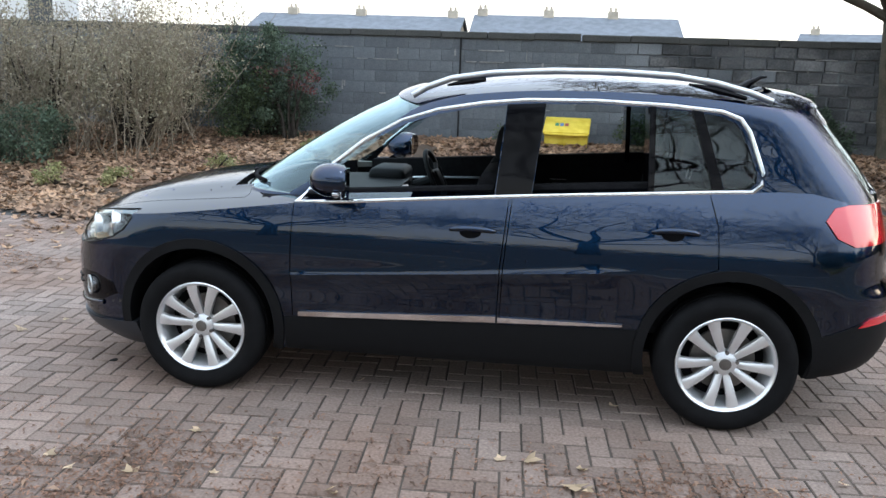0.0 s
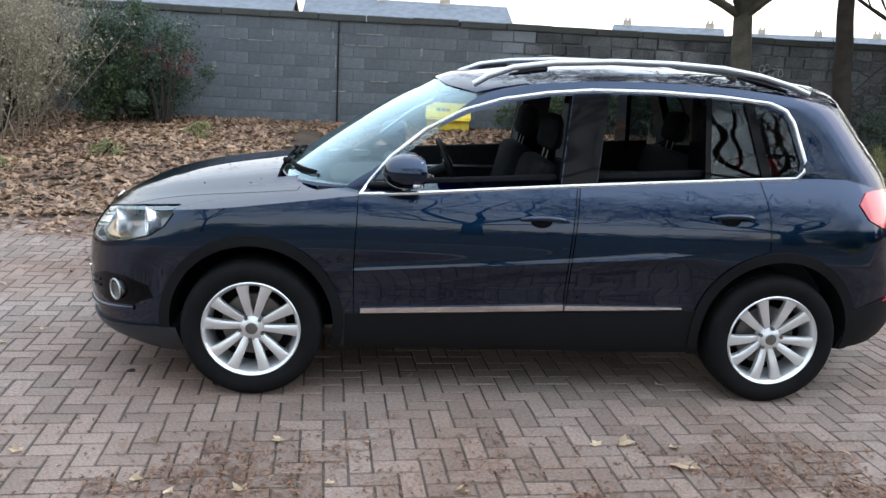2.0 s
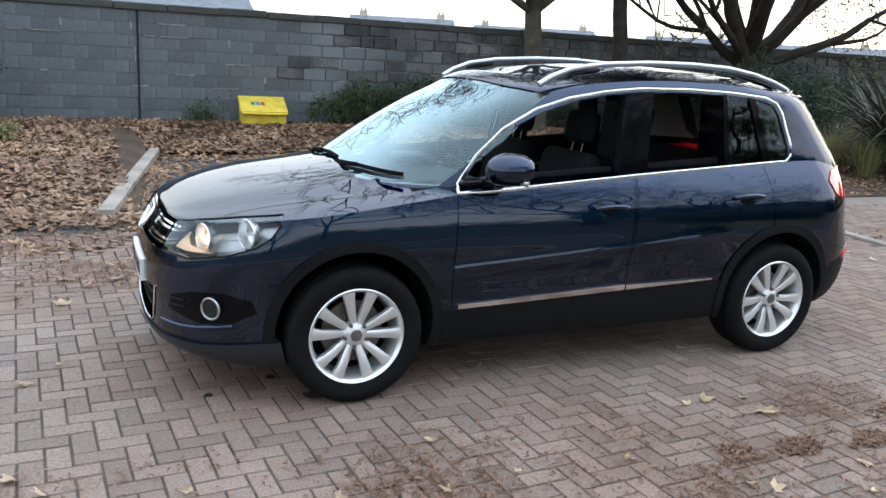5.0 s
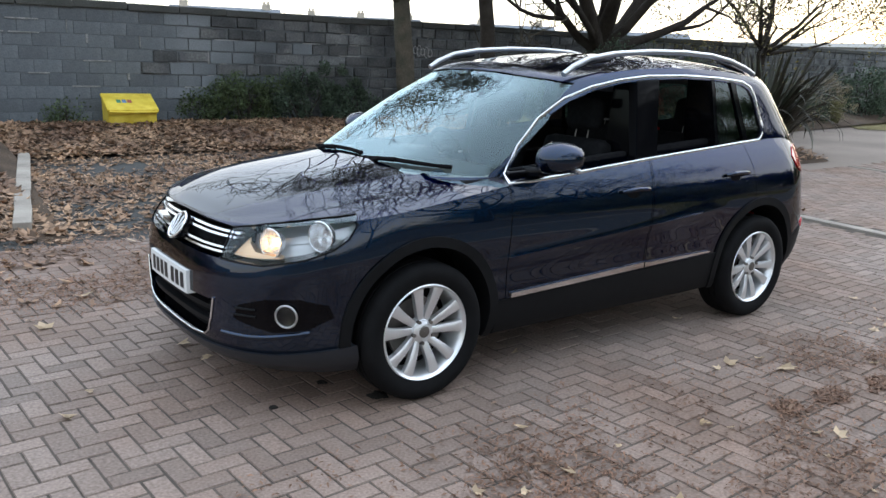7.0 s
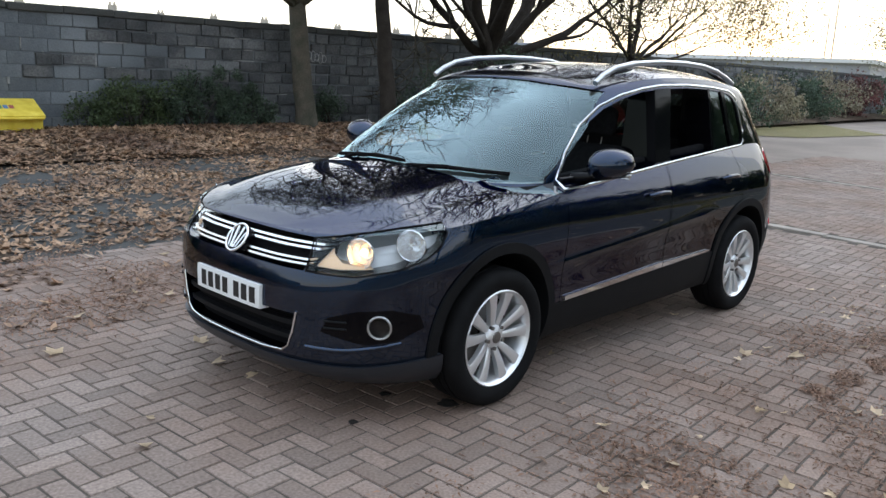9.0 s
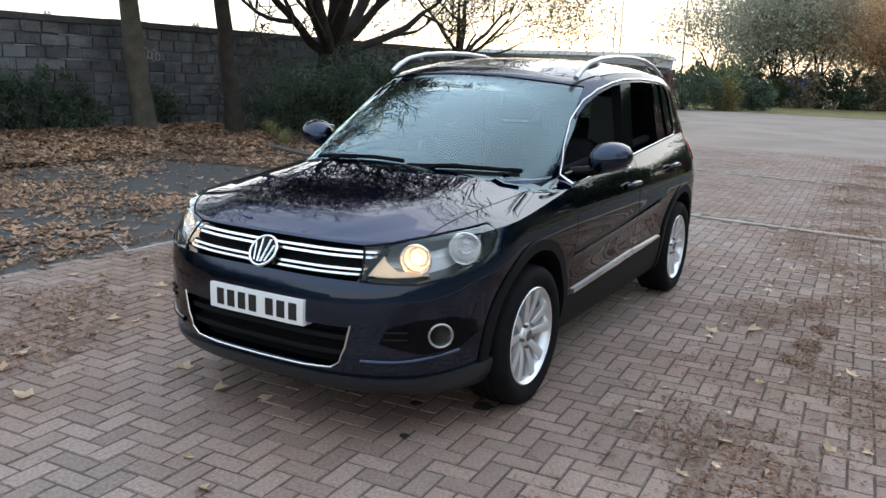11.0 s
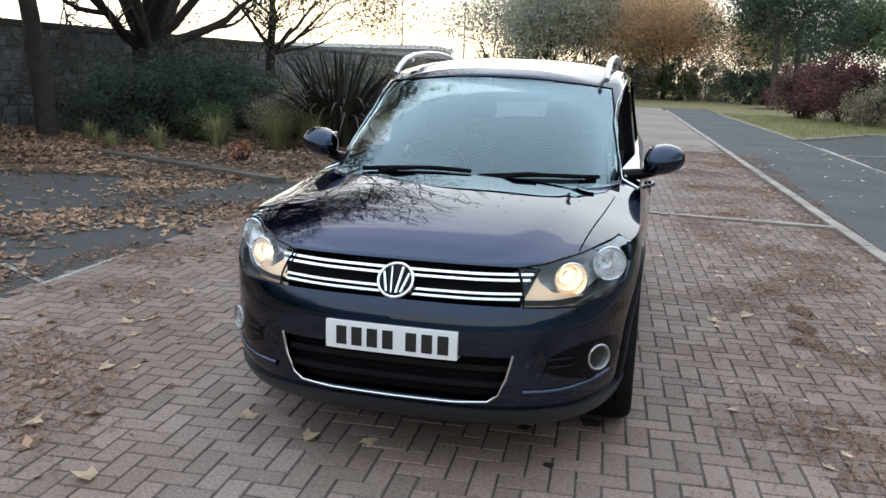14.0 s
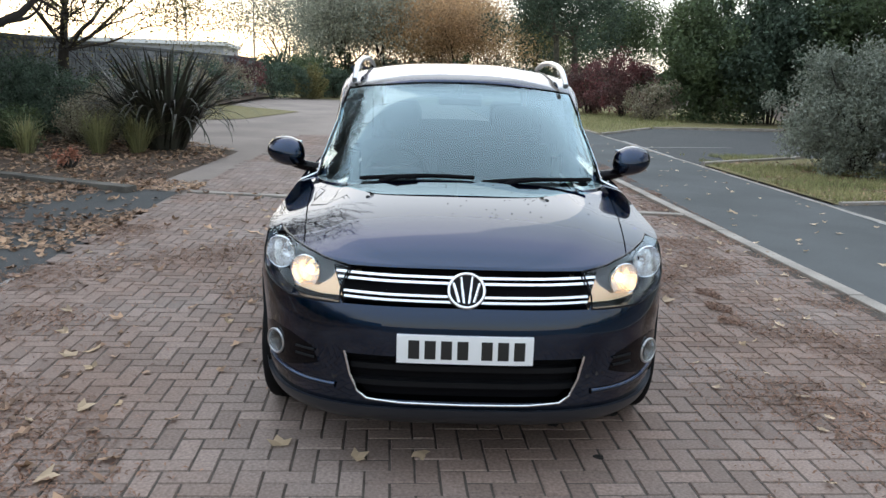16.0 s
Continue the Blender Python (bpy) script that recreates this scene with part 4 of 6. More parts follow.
# number plate with bars in place of its writing
plate = part("number_plate", skin(LOWER, [(-0.26, 0.497), (0.26, 0.497), (0.26, 0.606), (-0.26, 0.606)], "x", -2.5, -2.12, 0.016), M_PLATE, car, "white plate with black bars", sharp=40)
for k in range(7):
    y = -0.195 + 0.062 * k + (0.03 if k > 3 else 0)
    part("plate_bar", skin(LOWER, [(-y - 0.021, 0.515), (-y + 0.021, 0.515), (-y + 0.021, 0.588), (-y - 0.021, 0.588)], "x", -2.5, -2.19, 0.0175), M_INK, plate)
for side in (-1, 1):
    # fog lamp in its dark pocket
    pocket = [(side * u, v) for u, v in ((0.57, 0.455), (0.60, 0.52), (0.70, 0.555), (0.79, 0.56), (0.835, 0.53), (0.84, 0.47), (0.80, 0.42), (0.72, 0.405))]
    part("fog_pocket", skin(LOWER, pocket, "x", -2.5, -1.75, 0.001), M_GLOSSBLACK, car, sharp=32)
    for v in (0.475, 0.505):
        part("pocket_fin", tube(front_pts([(side * (0.585 + 0.02 * k), v) for k in range(5)], 0.004), 0.005, 6), M_PLASTIC, car)
    p, nrm = on_surface((-4, side * 0.757, 0.487), (1, 0, 0), 0.008)
    nrm = (nrm + Vector((-0.9, side * 0.42, 0.0)).normalized() * 0.8).normalized()
    p = p + nrm * 0.004
    to = Matrix.Translation(p) @ nrm.to_track_quat("Z", "Y").to_matrix().to_4x4()
    fog = part("fog_lamp", cylinder(to @ Vector((0, 0, -0.06)), to @ Vector((0, 0, -0.004)), 0.03, 0.046, 32, caps=False), M_REFLECTOR, car, "round fog lamp with chrome ring", sharp=60)
    part("fog_bowl", cylinder(to @ Vector((0, 0, -0.034)), to @ Vector((0, 0, -0.026)), 0.036, 0.041, 24), M_LAMPBED, fog)
    part("fog_ring", tube([to @ Vector((0.049 * math.cos(k * math.tau / 32), 0.049 * math.sin(k * math.tau / 32), 0)) for k in range(32)], 0.005, 8, closed=True), M_SILVER, fog, sharp=60)
    part("fog_glass", cylinder(to @ Vector((0, 0, -0.006)), to @ Vector((0, 0, 0.004)), 0.052, 0.046, 32), M_LENS, fog, sharp=40)
    part("fog_bulb", cylinder(to @ Vector((0, 0, -0.055)), to @ Vector((0, 0, -0.02)), 0.012, 0.010, 12), M_DISC, fog)
    # blade under the fog lamp, in body colour
    part("bumper_blade", tube(front_pts([(side * u, 0.375 + 0.05 * max(0, (u - 0.6) / 0.25) ** 2) for u in [0.5 + 0.03 * k for k in range(11)]], 0.0), 0.013, 8), M_PAINT, car, sharp=60)
    # headlamp: bed, two bowls, lit bulb, amber corner, clear cover
    fr = lamp_frame(side)
    lamp = part("headlamp", skin(LOWER, LAMP, "y", -0.4, 0.18, -0.11, fr), M_LAMPBED, car, "clear headlamp with warm lit inner bulb", sharp=40)
    part("lamp_glass", pane(LOWER, LAMP, "y", -0.4, 0.16, 0.001, fr), M_LENS, lamp, sharp=32).visible_shadow = False
    rim = dense(LAMP + [LAMP[0]], 0.04)[:-1]
    pts = [on_surface(fr @ Vector((u, -1.0, v)), fr.to_3x3() @ Vector((0, 1, 0)), 0.0005)[0] for u, v in rim]
    part("lamp_edge", tube(pts, 0.0045, 6, closed=True), M_GLOSSBLACK, lamp)
    for u, v, r, lit in ((0.205, 0.787, 0.062, True), (0.42, 0.825, 0.064, False)):
        hit, _ = on_surface(fr @ Vector((u, -1.0, v)), fr.to_3x3() @ Vector((0, 1, 0)))
        d = Vector((-0.93, side * 0.36, 0)).normalized()
        bowl = bmesh.new()
        prof = [(0.012, -0.085), (r * 0.55, -0.075), (r * 0.85, -0.05), (r, -0.018), (r * 1.06, -0.016)]
        rows = [[bowl.verts.new((pr * math.cos(k * math.tau / 28), pr * math.sin(k * math.tau / 28), h)) for k in range(28)] for pr, h in prof]
        for r0, r1 in zip(rows, rows[1:]):
            for k in range(28):
                bowl.faces.new((r0[k], r0[(k + 1) % 28], r1[(k + 1) % 28], r1[k]))
        hit = hit - d * 0.018 + fr.to_3x3() @ Vector((0, 0.012, 0))
        bowl.transform(Matrix.Translation(hit) @ d.to_track_quat("Z", "Y").to_matrix().to_4x4())
        part("lamp_bowl", bowl, M_REFLECTOR, lamp)
        part("bowl_rim", tube([hit - d * 0.014 + d.to_track_quat("Z", "Y") @ Vector((r * 1.04 * math.cos(k * math.tau / 28), r * 1.04 * math.sin(k * math.tau / 28), 0)) for k in range(28)], 0.0035, 6, closed=True), M_CHROME, lamp, sharp=60)
        ball = bmesh.new()
        bmesh.ops.create_uvsphere(ball, u_segments=14, v_segments=8, radius=0.019 if lit else 0.012)
        ball.transform(Matrix.Translation(hit - d * 0.052))
        part("bulb", ball, M_BULB if lit else M_REFLECTOR, lamp, sharp=60)
    # amber corner; its colour also holds the bulb's warm glow on the silver
    amber = [(0.015, 0.718), (0.05, 0.825), (0.145, 0.848), (0.128, 0.81), (0.128, 0.77), (0.155, 0.74), (0.235, 0.733), (0.28, 0.724), (0.13, 0.714)]
    part("indicator", skin(LOWER, amber, "y", -0.4, 0.16, -0.055, fr), M_AMBER, lamp, "amber indicator reflector tinted with the bulb's glow")
    # tail lamp and reflector
    part("tail_lamp", skin(LOWER, [(1.685, 1.04), (1.73, 1.095), (1.80, 1.108), (2.3, 1.10), (2.3, 0.93), (1.83, 0.925), (1.74, 0.965)], "y", *sided(0.5, 1.1, side), 0.006), M_RED, car, "red tail lamp", sharp=32)
    part("rear_reflector", skin(LOWER, [(1.89, 0.545), (1.95, 0.585), (2.2, 0.61), (2.2, 0.575), (1.95, 0.55)], "y", *sided(0.4, 1.1, side), 0.012), M_RED, car, sharp=32)
    # door mirror
    mir = bmesh.new()
    bmesh.ops.create_cube(mir, size=2)
    bmesh.ops.subdivide_edges(mir, edges=mir.edges[:], cuts=7, use_grid_fill=True)
    for v in mir.verts:
        d = v.co.normalized()
        k = (abs(d.x) ** 2.2 + abs(d.y) ** 2.2 + abs(d.z) ** 2.2) ** (-1 / 2.2)
        q = d * k
        flat = min(q.x, 0.55)
        v.co = (-0.585 + 0.115 * flat + 0.02 * q.y, side * (0.965 + 0.106 * q.y), 1.125 + (0.092 if q.z > 0 else 0.070) * q.z * (1 - 0.12 * q.y) + 0.012 * q.y)
    mirror = part("door_mirror", mir, M_PAINT, car, "dark blue door mirror", sharp=45)
    part("mirror_glass", box(-0.531, -0.524, *sorted((side * 0.885, side * 1.045)), 1.06, 1.19, 0.003), M_MIRROR, mirror)
    part("mirror_arm", tube([(-0.63, side * 0.76, 1.045), (-0.60, side * 0.85, 1.055), (-0.585, side * 0.93, 1.075)], [0.032, 0.03, 0.028], 10), M_GLOSSBLACK, mirror, sharp=60)
    part("mirror_indicator", box(-0.565, -0.535, *sorted((side * 0.93, side * 1.062)), 1.075, 1.093, 0.006), M_REFLECTOR, mirror)
    part("mirror_base", tube(side_pts([(-0.76, 1.035), (-0.66, 1.04), (-0.56, 1.045)], side, 0.008), 0.02, 8), M_GLOSSBLACK, mirror, sharp=60)
    # roof rail
    y = side * 0.62
    rail = [(-0.27, 1.530), (-0.20, 1.572), (-0.08, 1.618), (0.12, 1.650), (0.42, 1.670), (0.72, 1.674), (0.98, 1.664), (1.18, 1.636), (1.34, 1.596), (1.44, 1.560)]
    bm = tube([(x, y, z) for x, z in dense(rail, 0.05)], 0.0165, 10)
    part("roof_rail", bm, M_SILVER, car, "satin silver roof rail", sharp=60)
    for line in ([(-0.10, 1.585), (0.03, 1.612), (0.09, 1.618)], [(1.05, 1.628), (1.18, 1.605), (1.32, 1.572)]):
        part("rail_foot", tube([(x, y, z) for x, z in line], [0.006, 0.017, 0.010], 8), M_GLOSSBLACK, car)
# spoiler, aerial, wipers, cowl
sp = bmesh.new()
rows = []
for k in range(13):
    y = -0.585 + 1.17 * k / 12
    u = abs(y) / 0.585
    zt = 1.555 + 0.055 * (1 - u ** 2.6) - 0.03 * u ** 4
    xe = 1.735 - 0.09 * u ** 3
    rows.append([sp.verts.new(v) for v in ((1.50, y, zt + 0.012), (1.62, y, zt - 0.004), (xe - 0.02, y, zt - 0.032), (xe, y, zt - 0.045), (xe - 0.01, y, zt - 0.062), (1.62, y, zt - 0.085), (1.5, y, zt - 0.06))])
for a, b in zip(rows, rows[1:]):
    for j in range(7):
        sp.faces.new((a[j], a[(j + 1) % 7], b[(j + 1) % 7], b[j]))
sp.faces.new(rows[0])
sp.faces.new(rows[-1])
part("spoiler", sp, M_PAINT, car, "dark blue roof spoiler", sharp=40)
part("aerial", tube([(1.42, 0, 1.60), (1.46, 0, 1.635), (1.52, 0, 1.67), (1.55, 0, 1.672)], [0.03, 0.02, 0.010, 0.005], 8), M_GLOSSBLACK, car)
part("cowl", box(-1.205, -0.88, -0.56, 0.56, 0.93, 0.985, 0.01), M_BLACK, car)


def screen_pt(y, z, out):
    return BVH_UPPER.ray_cast(Vector((-3, y, z)), Vector((1, 0, 0)))[0] + Vector((-0.8, 0, 0.6)) * out


for y0, y1, z0, z1 in ((0.50, -0.06, 1.056, 1.076), (-0.10, -0.66, 1.058, 1.066)):
    pts = [screen_pt(y0 + (y1 - y0) * k / 10, z0 + (z1 - z0) * k / 10 + 0.012 * math.sin(math.pi * k / 10), 0.014) for k in range(11)]
    wiper = part("wiper", tube(pts, 0.011, 6), M_BLACK, car, "black wiper blade")
    arm = [screen_pt(y0 - 0.10, 1.048, 0.012), screen_pt((y0 + y1) / 2 + 0.1, 1.06, 0.035), screen_pt((y0 + y1) / 2, 1.072, 0.022)]
    part("wiper_arm", tube(arm, 0.013, 6), M_BLACK, wiper)

# cabin
part("dashboard", boolean(loft([[(x, y * 0.70, z) for x, y in outline(-0.98, -0.42, 1.0, 0.25, 0.12, 8, 8, 6)] for z in (0.45, 0.6, 0.8, 0.93)], lambda x, u, w: 0.065 * (1 - abs(u) ** 6)), box(-0.55, -0.3, -0.8, 0.8, 0.3, 0.75)), M_PLASTIC, car, sharp=40)
part("dash_binnacle", box(-0.68, -0.45, 0.2, 0.54, 0.93, 1.055, 0.04), M_PLASTIC, car, sharp=50)
part("centre_stack", box(-0.60, -0.385, -0.12, 0.12, 0.55, 0.99, 0.02), M_GLOSSBLACK, car, sharp=50)
mirror_in = part("rear_view_mirror", box(-0.38, -0.355, -0.125, 0.125, 1.405, 1.47, 0.012), M_PLASTIC, car, "black interior mirror", sharp=50)
part("mirror_stalk", tube([(-0.375, 0, 1.46), (-0.40, 0, 1.50), (-0.40, 0, 1.535)], 0.012, 8), M_PLASTIC, mirror_in)
part("radio", box(-0.40, -0.375, -0.085, 0.085, 0.80, 0.95, 0.006), M_DISC, car)
part("centre_console", box(-0.4, 0.75, -0.1, 0.1, 0.33, 0.62, 0.03), M_PLASTIC, car, sharp=50)
part("cabin_floor", box(-0.85, 1.92, -0.735, 0.735, 0.325, 0.335), M_CLOTH, car)
wheel_m = pose(-0.27, 0.36, 0.985, 0, 66, 0)
steer = part("steering_wheel", tube([wheel_m @ Vector((0.185 * math.cos(k * math.tau / 36), 0.185 * math.sin(k * math.tau / 36), 0)) for k in range(36)], 0.016, 8, closed=True), M_PLASTIC, car, sharp=60)
hub = box(-0.06, 0.06, -0.07, 0.07, -0.025, 0.025, 0.015)
hub.transform(wheel_m)
part("steering_hub", hub, M_PLASTIC, steer, sharp=60)
for a in (0, 120, 240):
    part("steering_spoke", tube([wheel_m @ Vector((0.03 * math.cos(radians(a)), 0.03 * math.sin(radians(a)), 0)), wheel_m @ Vector((0.18 * math.cos(radians(a)), 0.18 * math.sin(radians(a)), 0))], 0.014, 8), M_PLASTIC, steer)
part("steering_column", cylinder(wheel_m @ Vector((0, 0, 0)), (-0.6, 0.36, 0.85), 0.04, 0.05, 12), M_PLASTIC, steer)


def seat(x, y, w, rows_back):
    s = part("seat", box(x - 0.22, x + 0.30, y - w, y + w, 0.45, 0.66, 0.06), M_CLOTH, car, "dark cloth seat", sharp=50)
    back = box(-0.07, 0.07, -w, w, 0.0, 0.62, 0.055)
    back.transform(pose(x + 0.30, y, 0.56, 0, 14, 0))
    part("backrest", back, M_CLOTH, s, sharp=50)
    for hy in rows_back:
        head = box(-0.05, 0.05, -0.13, 0.13, 0.0, 0.19, 0.045)
        head.transform(pose(x + 0.475, y + hy, 1.205, 0, 10, 0))
        part("headrest", head, M_CLOTH, s, sharp=50)
        part("headrest_post", tube([(x + 0.455, y + hy - 0.05, 1.12), (x + 0.48, y + hy - 0.05, 1.24)], 0.0035, 6), M_DISC, s)
        part("headrest_post", tube([(x + 0.455, y + hy + 0.05, 1.12), (x + 0.48, y + hy + 0.05, 1.24)], 0.0035, 6), M_DISC, s)


seat(-0.30, 0.36, 0.25, (0,))
seat(-0.30, -0.36, 0.25, (0,))
seat(0.66, 0.0, 0.66, (-0.40, 0.40))
for side in (-1, 1):
    part("pillar_trim", tube([(0.235, side * 0.68, 0.62), (0.215, side * 0.672, 1.1), (0.265, side * 0.60, 1.47)], [0.045, 0.04, 0.036], 8), M_LINING, car, sharp=60)
    part("seat_belt", tube([(0.27, side * 0.665, 1.36), (0.24, side * 0.655, 0.9), (0.22, side * 0.645, 0.5)], 0.014, 6), M_BLACK, car)


# wheels
def lathe(profile, n=56, m=None):
    bm = bmesh.new()
    rows = [[bm.verts.new((r * math.cos(k * math.tau / n), y, r * math.sin(k * math.tau / n))) for k in range(n)] for r, y in profile]
    for a, b in zip(rows, rows[1:]):
        for k in range(n):
            bm.faces.new((a[k], a[(k + 1) % n], b[(k + 1) % n], b[k]))
    return bm


tyre = lathe([(0.228, -0.095), (0.245, -0.108), (0.275, -0.119), (0.305, -0.117), (0.322, -0.106), (0.333, -0.088), (0.3355, -0.06), (0.3355, -0.05), (0.328, -0.048), (0.328, -0.040), (0.3365, -0.038), (0.337, -0.005), (0.329, -0.004), (0.329, 0.004), (0.337, 0.005), (0.3355, 0.06), (0.333, 0.088), (0.305, 0.117), (0.275, 0.119), (0.228, 0.095)])
rim_bm = lathe([(0.232, -0.096), (0.236, -0.104), (0.231, -0.108), (0.222, -0.100), (0.214, -0.086), (0.206, -0.05), (0.20, 0.02), (0.21, 0.09)])
SPOKE = bmesh.new()
ROWS_SPOKE = 9
quads = []
for i in range(ROWS_SPOKE):
    u = i / (ROWS_SPOKE - 1)
    r = 0.05 + 0.172 * u
    half = 0.0155 + 0.0115 * u + 0.004 * max(0, u - 0.8) * 5
    y = -0.070 - 0.022 * math.sin(u * math.pi * 0.55) - 0.004 * u
    twist = 0.012 * math.sin(u * 1.6)
    quads.append([SPOKE.verts.new(c) for c in ((r, y + 0.03, twist - half), (r, y + 0.004, twist - half), (r, y, twist - half * 0.6), (r, y, twist + half * 0.6), (r, y + 0.004, twist + half), (r, y + 0.03, twist + half))])
for a, b in zip(quads, quads[1:]):
    for k in range(6):
        SPOKE.faces.new((a[k], a[(k + 1) % 6], b[(k + 1) % 6], b[k]))
spoke_mesh = as_mesh("spoke", SPOKE, M_ALLOY, 40)
tyre_mesh, rim_mesh = as_mesh("tyre", tyre, M_RUBBER, 40), as_mesh("rim", rim_bm, M_ALLOY, 40)
hub_mesh = as_mesh("hub", lathe([(0.0005, -0.088), (0.034, -0.088), (0.042, -0.084), (0.054, -0.078), (0.060, -0.066), (0.062, -0.03)], 36), M_ALLOY, 30)
cap_mesh = as_mesh("hub_cap", lathe([(0.0005, -0.094), (0.026, -0.093), (0.029, -0.089), (0.030, -0.085)], 28), M_DISC, 40)
disc_mesh = as_mesh("brake_disc", lathe([(0.05, -0.01), (0.152, -0.01), (0.154, 0.01)], 40), M_DISC, 40)
back_mesh = as_mesh("wheel_back", lathe([(0.0005, 0.03), (0.205, 0.03)], 32), M_BLACK, 40)
bolt_mesh = as_mesh("bolt", cylinder((0, -0.090, 0), (0, -0.07, 0), 0.009, 0.009, 8), M_DISC, 40)
for wx in (-1.302, 1.302):
    for side in (-1, 1):
        w = new("wheel", tyre_mesh)
        w.parent = car
        w.matrix_basis = pose(wx, side * 0.782, 0.336, 0, 7 if wx < 0 else 40, 0 if side < 0 else 180)
        tagged(w, "black tyre on a silver ten-spoke alloy wheel")
        for nm, me in (("rim", rim_mesh), ("hub", hub_mesh), ("hub_cap", cap_mesh), ("brake_disc", disc_mesh), ("wheel_back", back_mesh)):
            new(nm, me).parent = w
        for k in range(10):
            s = new("spoke", spoke_mesh)
            s.parent = w
            s.matrix_basis = pose(0, 0, 0, 0, 36 * k + (2.5 if k % 2 else -2.5), 0)
        for k in range(5):
            s = new("bolt", bolt_mesh)
            s.parent = w
            s.matrix_basis = pose(0, 0, 0, 0, 72 * k + 18, 0) @ pose(0.056, 0, 0)
# crumbs of leaf and dirt lying on the bonnet
crumbs, pick = bmesh.new(), random.Random(77)
for k in range(48):
    q, _ = on_surface((pick.uniform(-1.75, -1.2), max(-0.6, min(0.6, pick.gauss(-0.25, 0.2))), 3), (0, 0, -1), 0.001)
    crumb = bmesh.new()
    bmesh.ops.create_icosphere(crumb, subdivisions=1, radius=pick.uniform(0.0014, 0.0034))
    crumb.transform(Matrix.Translation(q) @ Matrix.Diagonal((1.6, 1, 0.35, 1)))
    merge(crumbs, crumb)
tagged(part("dirt_crumbs", crumbs, M_RUBBER, car), "small dark crumbs on the bonnet", kind="stuff")
LOWER.free()
UPPER.free()

# ---- trees and plants ----
M_BARK = node_mat("bark", (0.105, 0.09, 0.07), 0.95, vary=0.5, scale=4, fine=50, bump=1.0, bump_dist=0.02, second=(0.06, 0.06, 0.045))
M_BARK_DARK = node_mat("bark_dark", (0.045, 0.038, 0.032), 0.95, vary=0.4, scale=5, fine=60, bump=0.8, bump_dist=0.02)


def leaf_mat(name, a, b, rand=0.45):
    """Leaf colour from a to b by leaf, with light coming through."""
    m = node_mat(name, a, 0.55, vary=0.2, scale=0.8, fine=30, bump=0, second=b, rand=rand, island=True)
    n, l = m.node_tree.nodes, m.node_tree.links
    p, out = n["Principled BSDF"], n["Material Output"]
    t, mix = n.new("ShaderNodeBsdfTranslucent"), n.new("ShaderNodeMixShader")
    src = p.inputs["Base Color"].links[0].from_socket
    l.new(src, t.inputs["Color"])
    mix.inputs[0].default_value = 0.3
    l.new(p.outputs[0], mix.inputs[1])
    l.new(t.outputs[0], mix.inputs[2])
    l.new(mix.outputs[0], out.inputs["Surface"])
    return m


M_L_DARK = leaf_mat("leaf_dark_evergreen", (0.072, 0.10, 0.066), (0.046, 0.067, 0.047))
M_L_GREEN = leaf_mat("leaf_green", (0.085, 0.112, 0.052), (0.055, 0.078, 0.04))
M_L_OLIVE = leaf_mat("leaf_olive_brown", (0.24, 0.222, 0.15), (0.185, 0.155, 0.115))
M_L_ORANGE = leaf_mat("leaf_orange", (0.44, 0.285, 0.15), (0.31, 0.215, 0.125))
M_L_YELLOW = leaf_mat("leaf_yellow_green", (0.20, 0.165, 0.065), (0.12, 0.115, 0.05))
M_L_RED = leaf_mat("leaf_dark_red", (0.13, 0.045, 0.045), (0.08, 0.05, 0.045))
M_L_GREY = leaf_mat("leaf_grey_green", (0.19, 0.205, 0.165), (0.12, 0.135, 0.105))
# grey green paled: distance haze is put into the leaf colour
M_L_HAZE = leaf_mat("leaf_far_haze_green", (0.31, 0.31, 0.24), (0.22, 0.225, 0.18))
M_L_LITTER = leaf_mat("leaf_litter", (0.33, 0.215, 0.135), (0.15, 0.092, 0.062), 0.65)
M_L_PALE = leaf_mat("leaf_pale_fallen", (0.46, 0.36, 0.25), (0.32, 0.23, 0.14), 0.4)
M_STRAW = leaf_mat("grass_straw", (0.26, 0.24, 0.12), (0.17, 0.18, 0.08))
M_BLADE = node_mat("strap_leaf", (0.04, 0.045, 0.03), 0.45, vary=0.3, scale=5, fine=40, bump=0.2, second=(0.035, 0.03, 0.025), rand=0.5)


def tree(label, base, way, length, radius, depth, seed, spread=0.75, lift=0.12, kids=3, bark=None, limbs=None, leaf=None, leaves=0, size=0.07, cloud=0.45, name="tree", twig=0.004):
    rnd, gen = random.Random(seed), np.random.default_rng(seed)
    t = thing(name, label, "tree", Matrix.Translation(base))
    v, f, tips = [], [], []
    if limbs:
        way = Vector(way).normalized()
        pts = [way * length * k / 6 + Vector((rnd.gauss(0, 0.015), rnd.gauss(0, 0.015), 0)) * (k > 0) for k in range(7)]
        rod(v, f, [Vector((0, 0, -0.15))] + pts, [radius * 1.6, radius * 1.3] + [radius * (1.05 - 0.04 * k) for k in range(6)], 14)
        for lw, ll, lr, at in limbs:
            lv, lf = [], []
            grow(rnd, lv, lf, tips, way * length * at, Vector(lw), ll, lr, depth, spread, lift, kids, twig)
            raw("limb", lv, lf, bark or M_BARK, t, smooth=True)
    else:
        grow(rnd, v, f, tips, Vector((0, 0, -0.1)), Vector(way), length, radius, depth, spread, lift, kids, twig)
    raw("trunk", v, f, bark or M_BARK, t, smooth=True)
    if leaves:
        tp = np.array([x[:] for x in tips])
        c = tp[gen.integers(0, len(tp), leaves)] + gen.normal(size=(leaves, 3)) * cloud
        tagged(fast_quads("crown", leaf_quads(gen, c, size), leaf, t), kind="stuff")
    return t


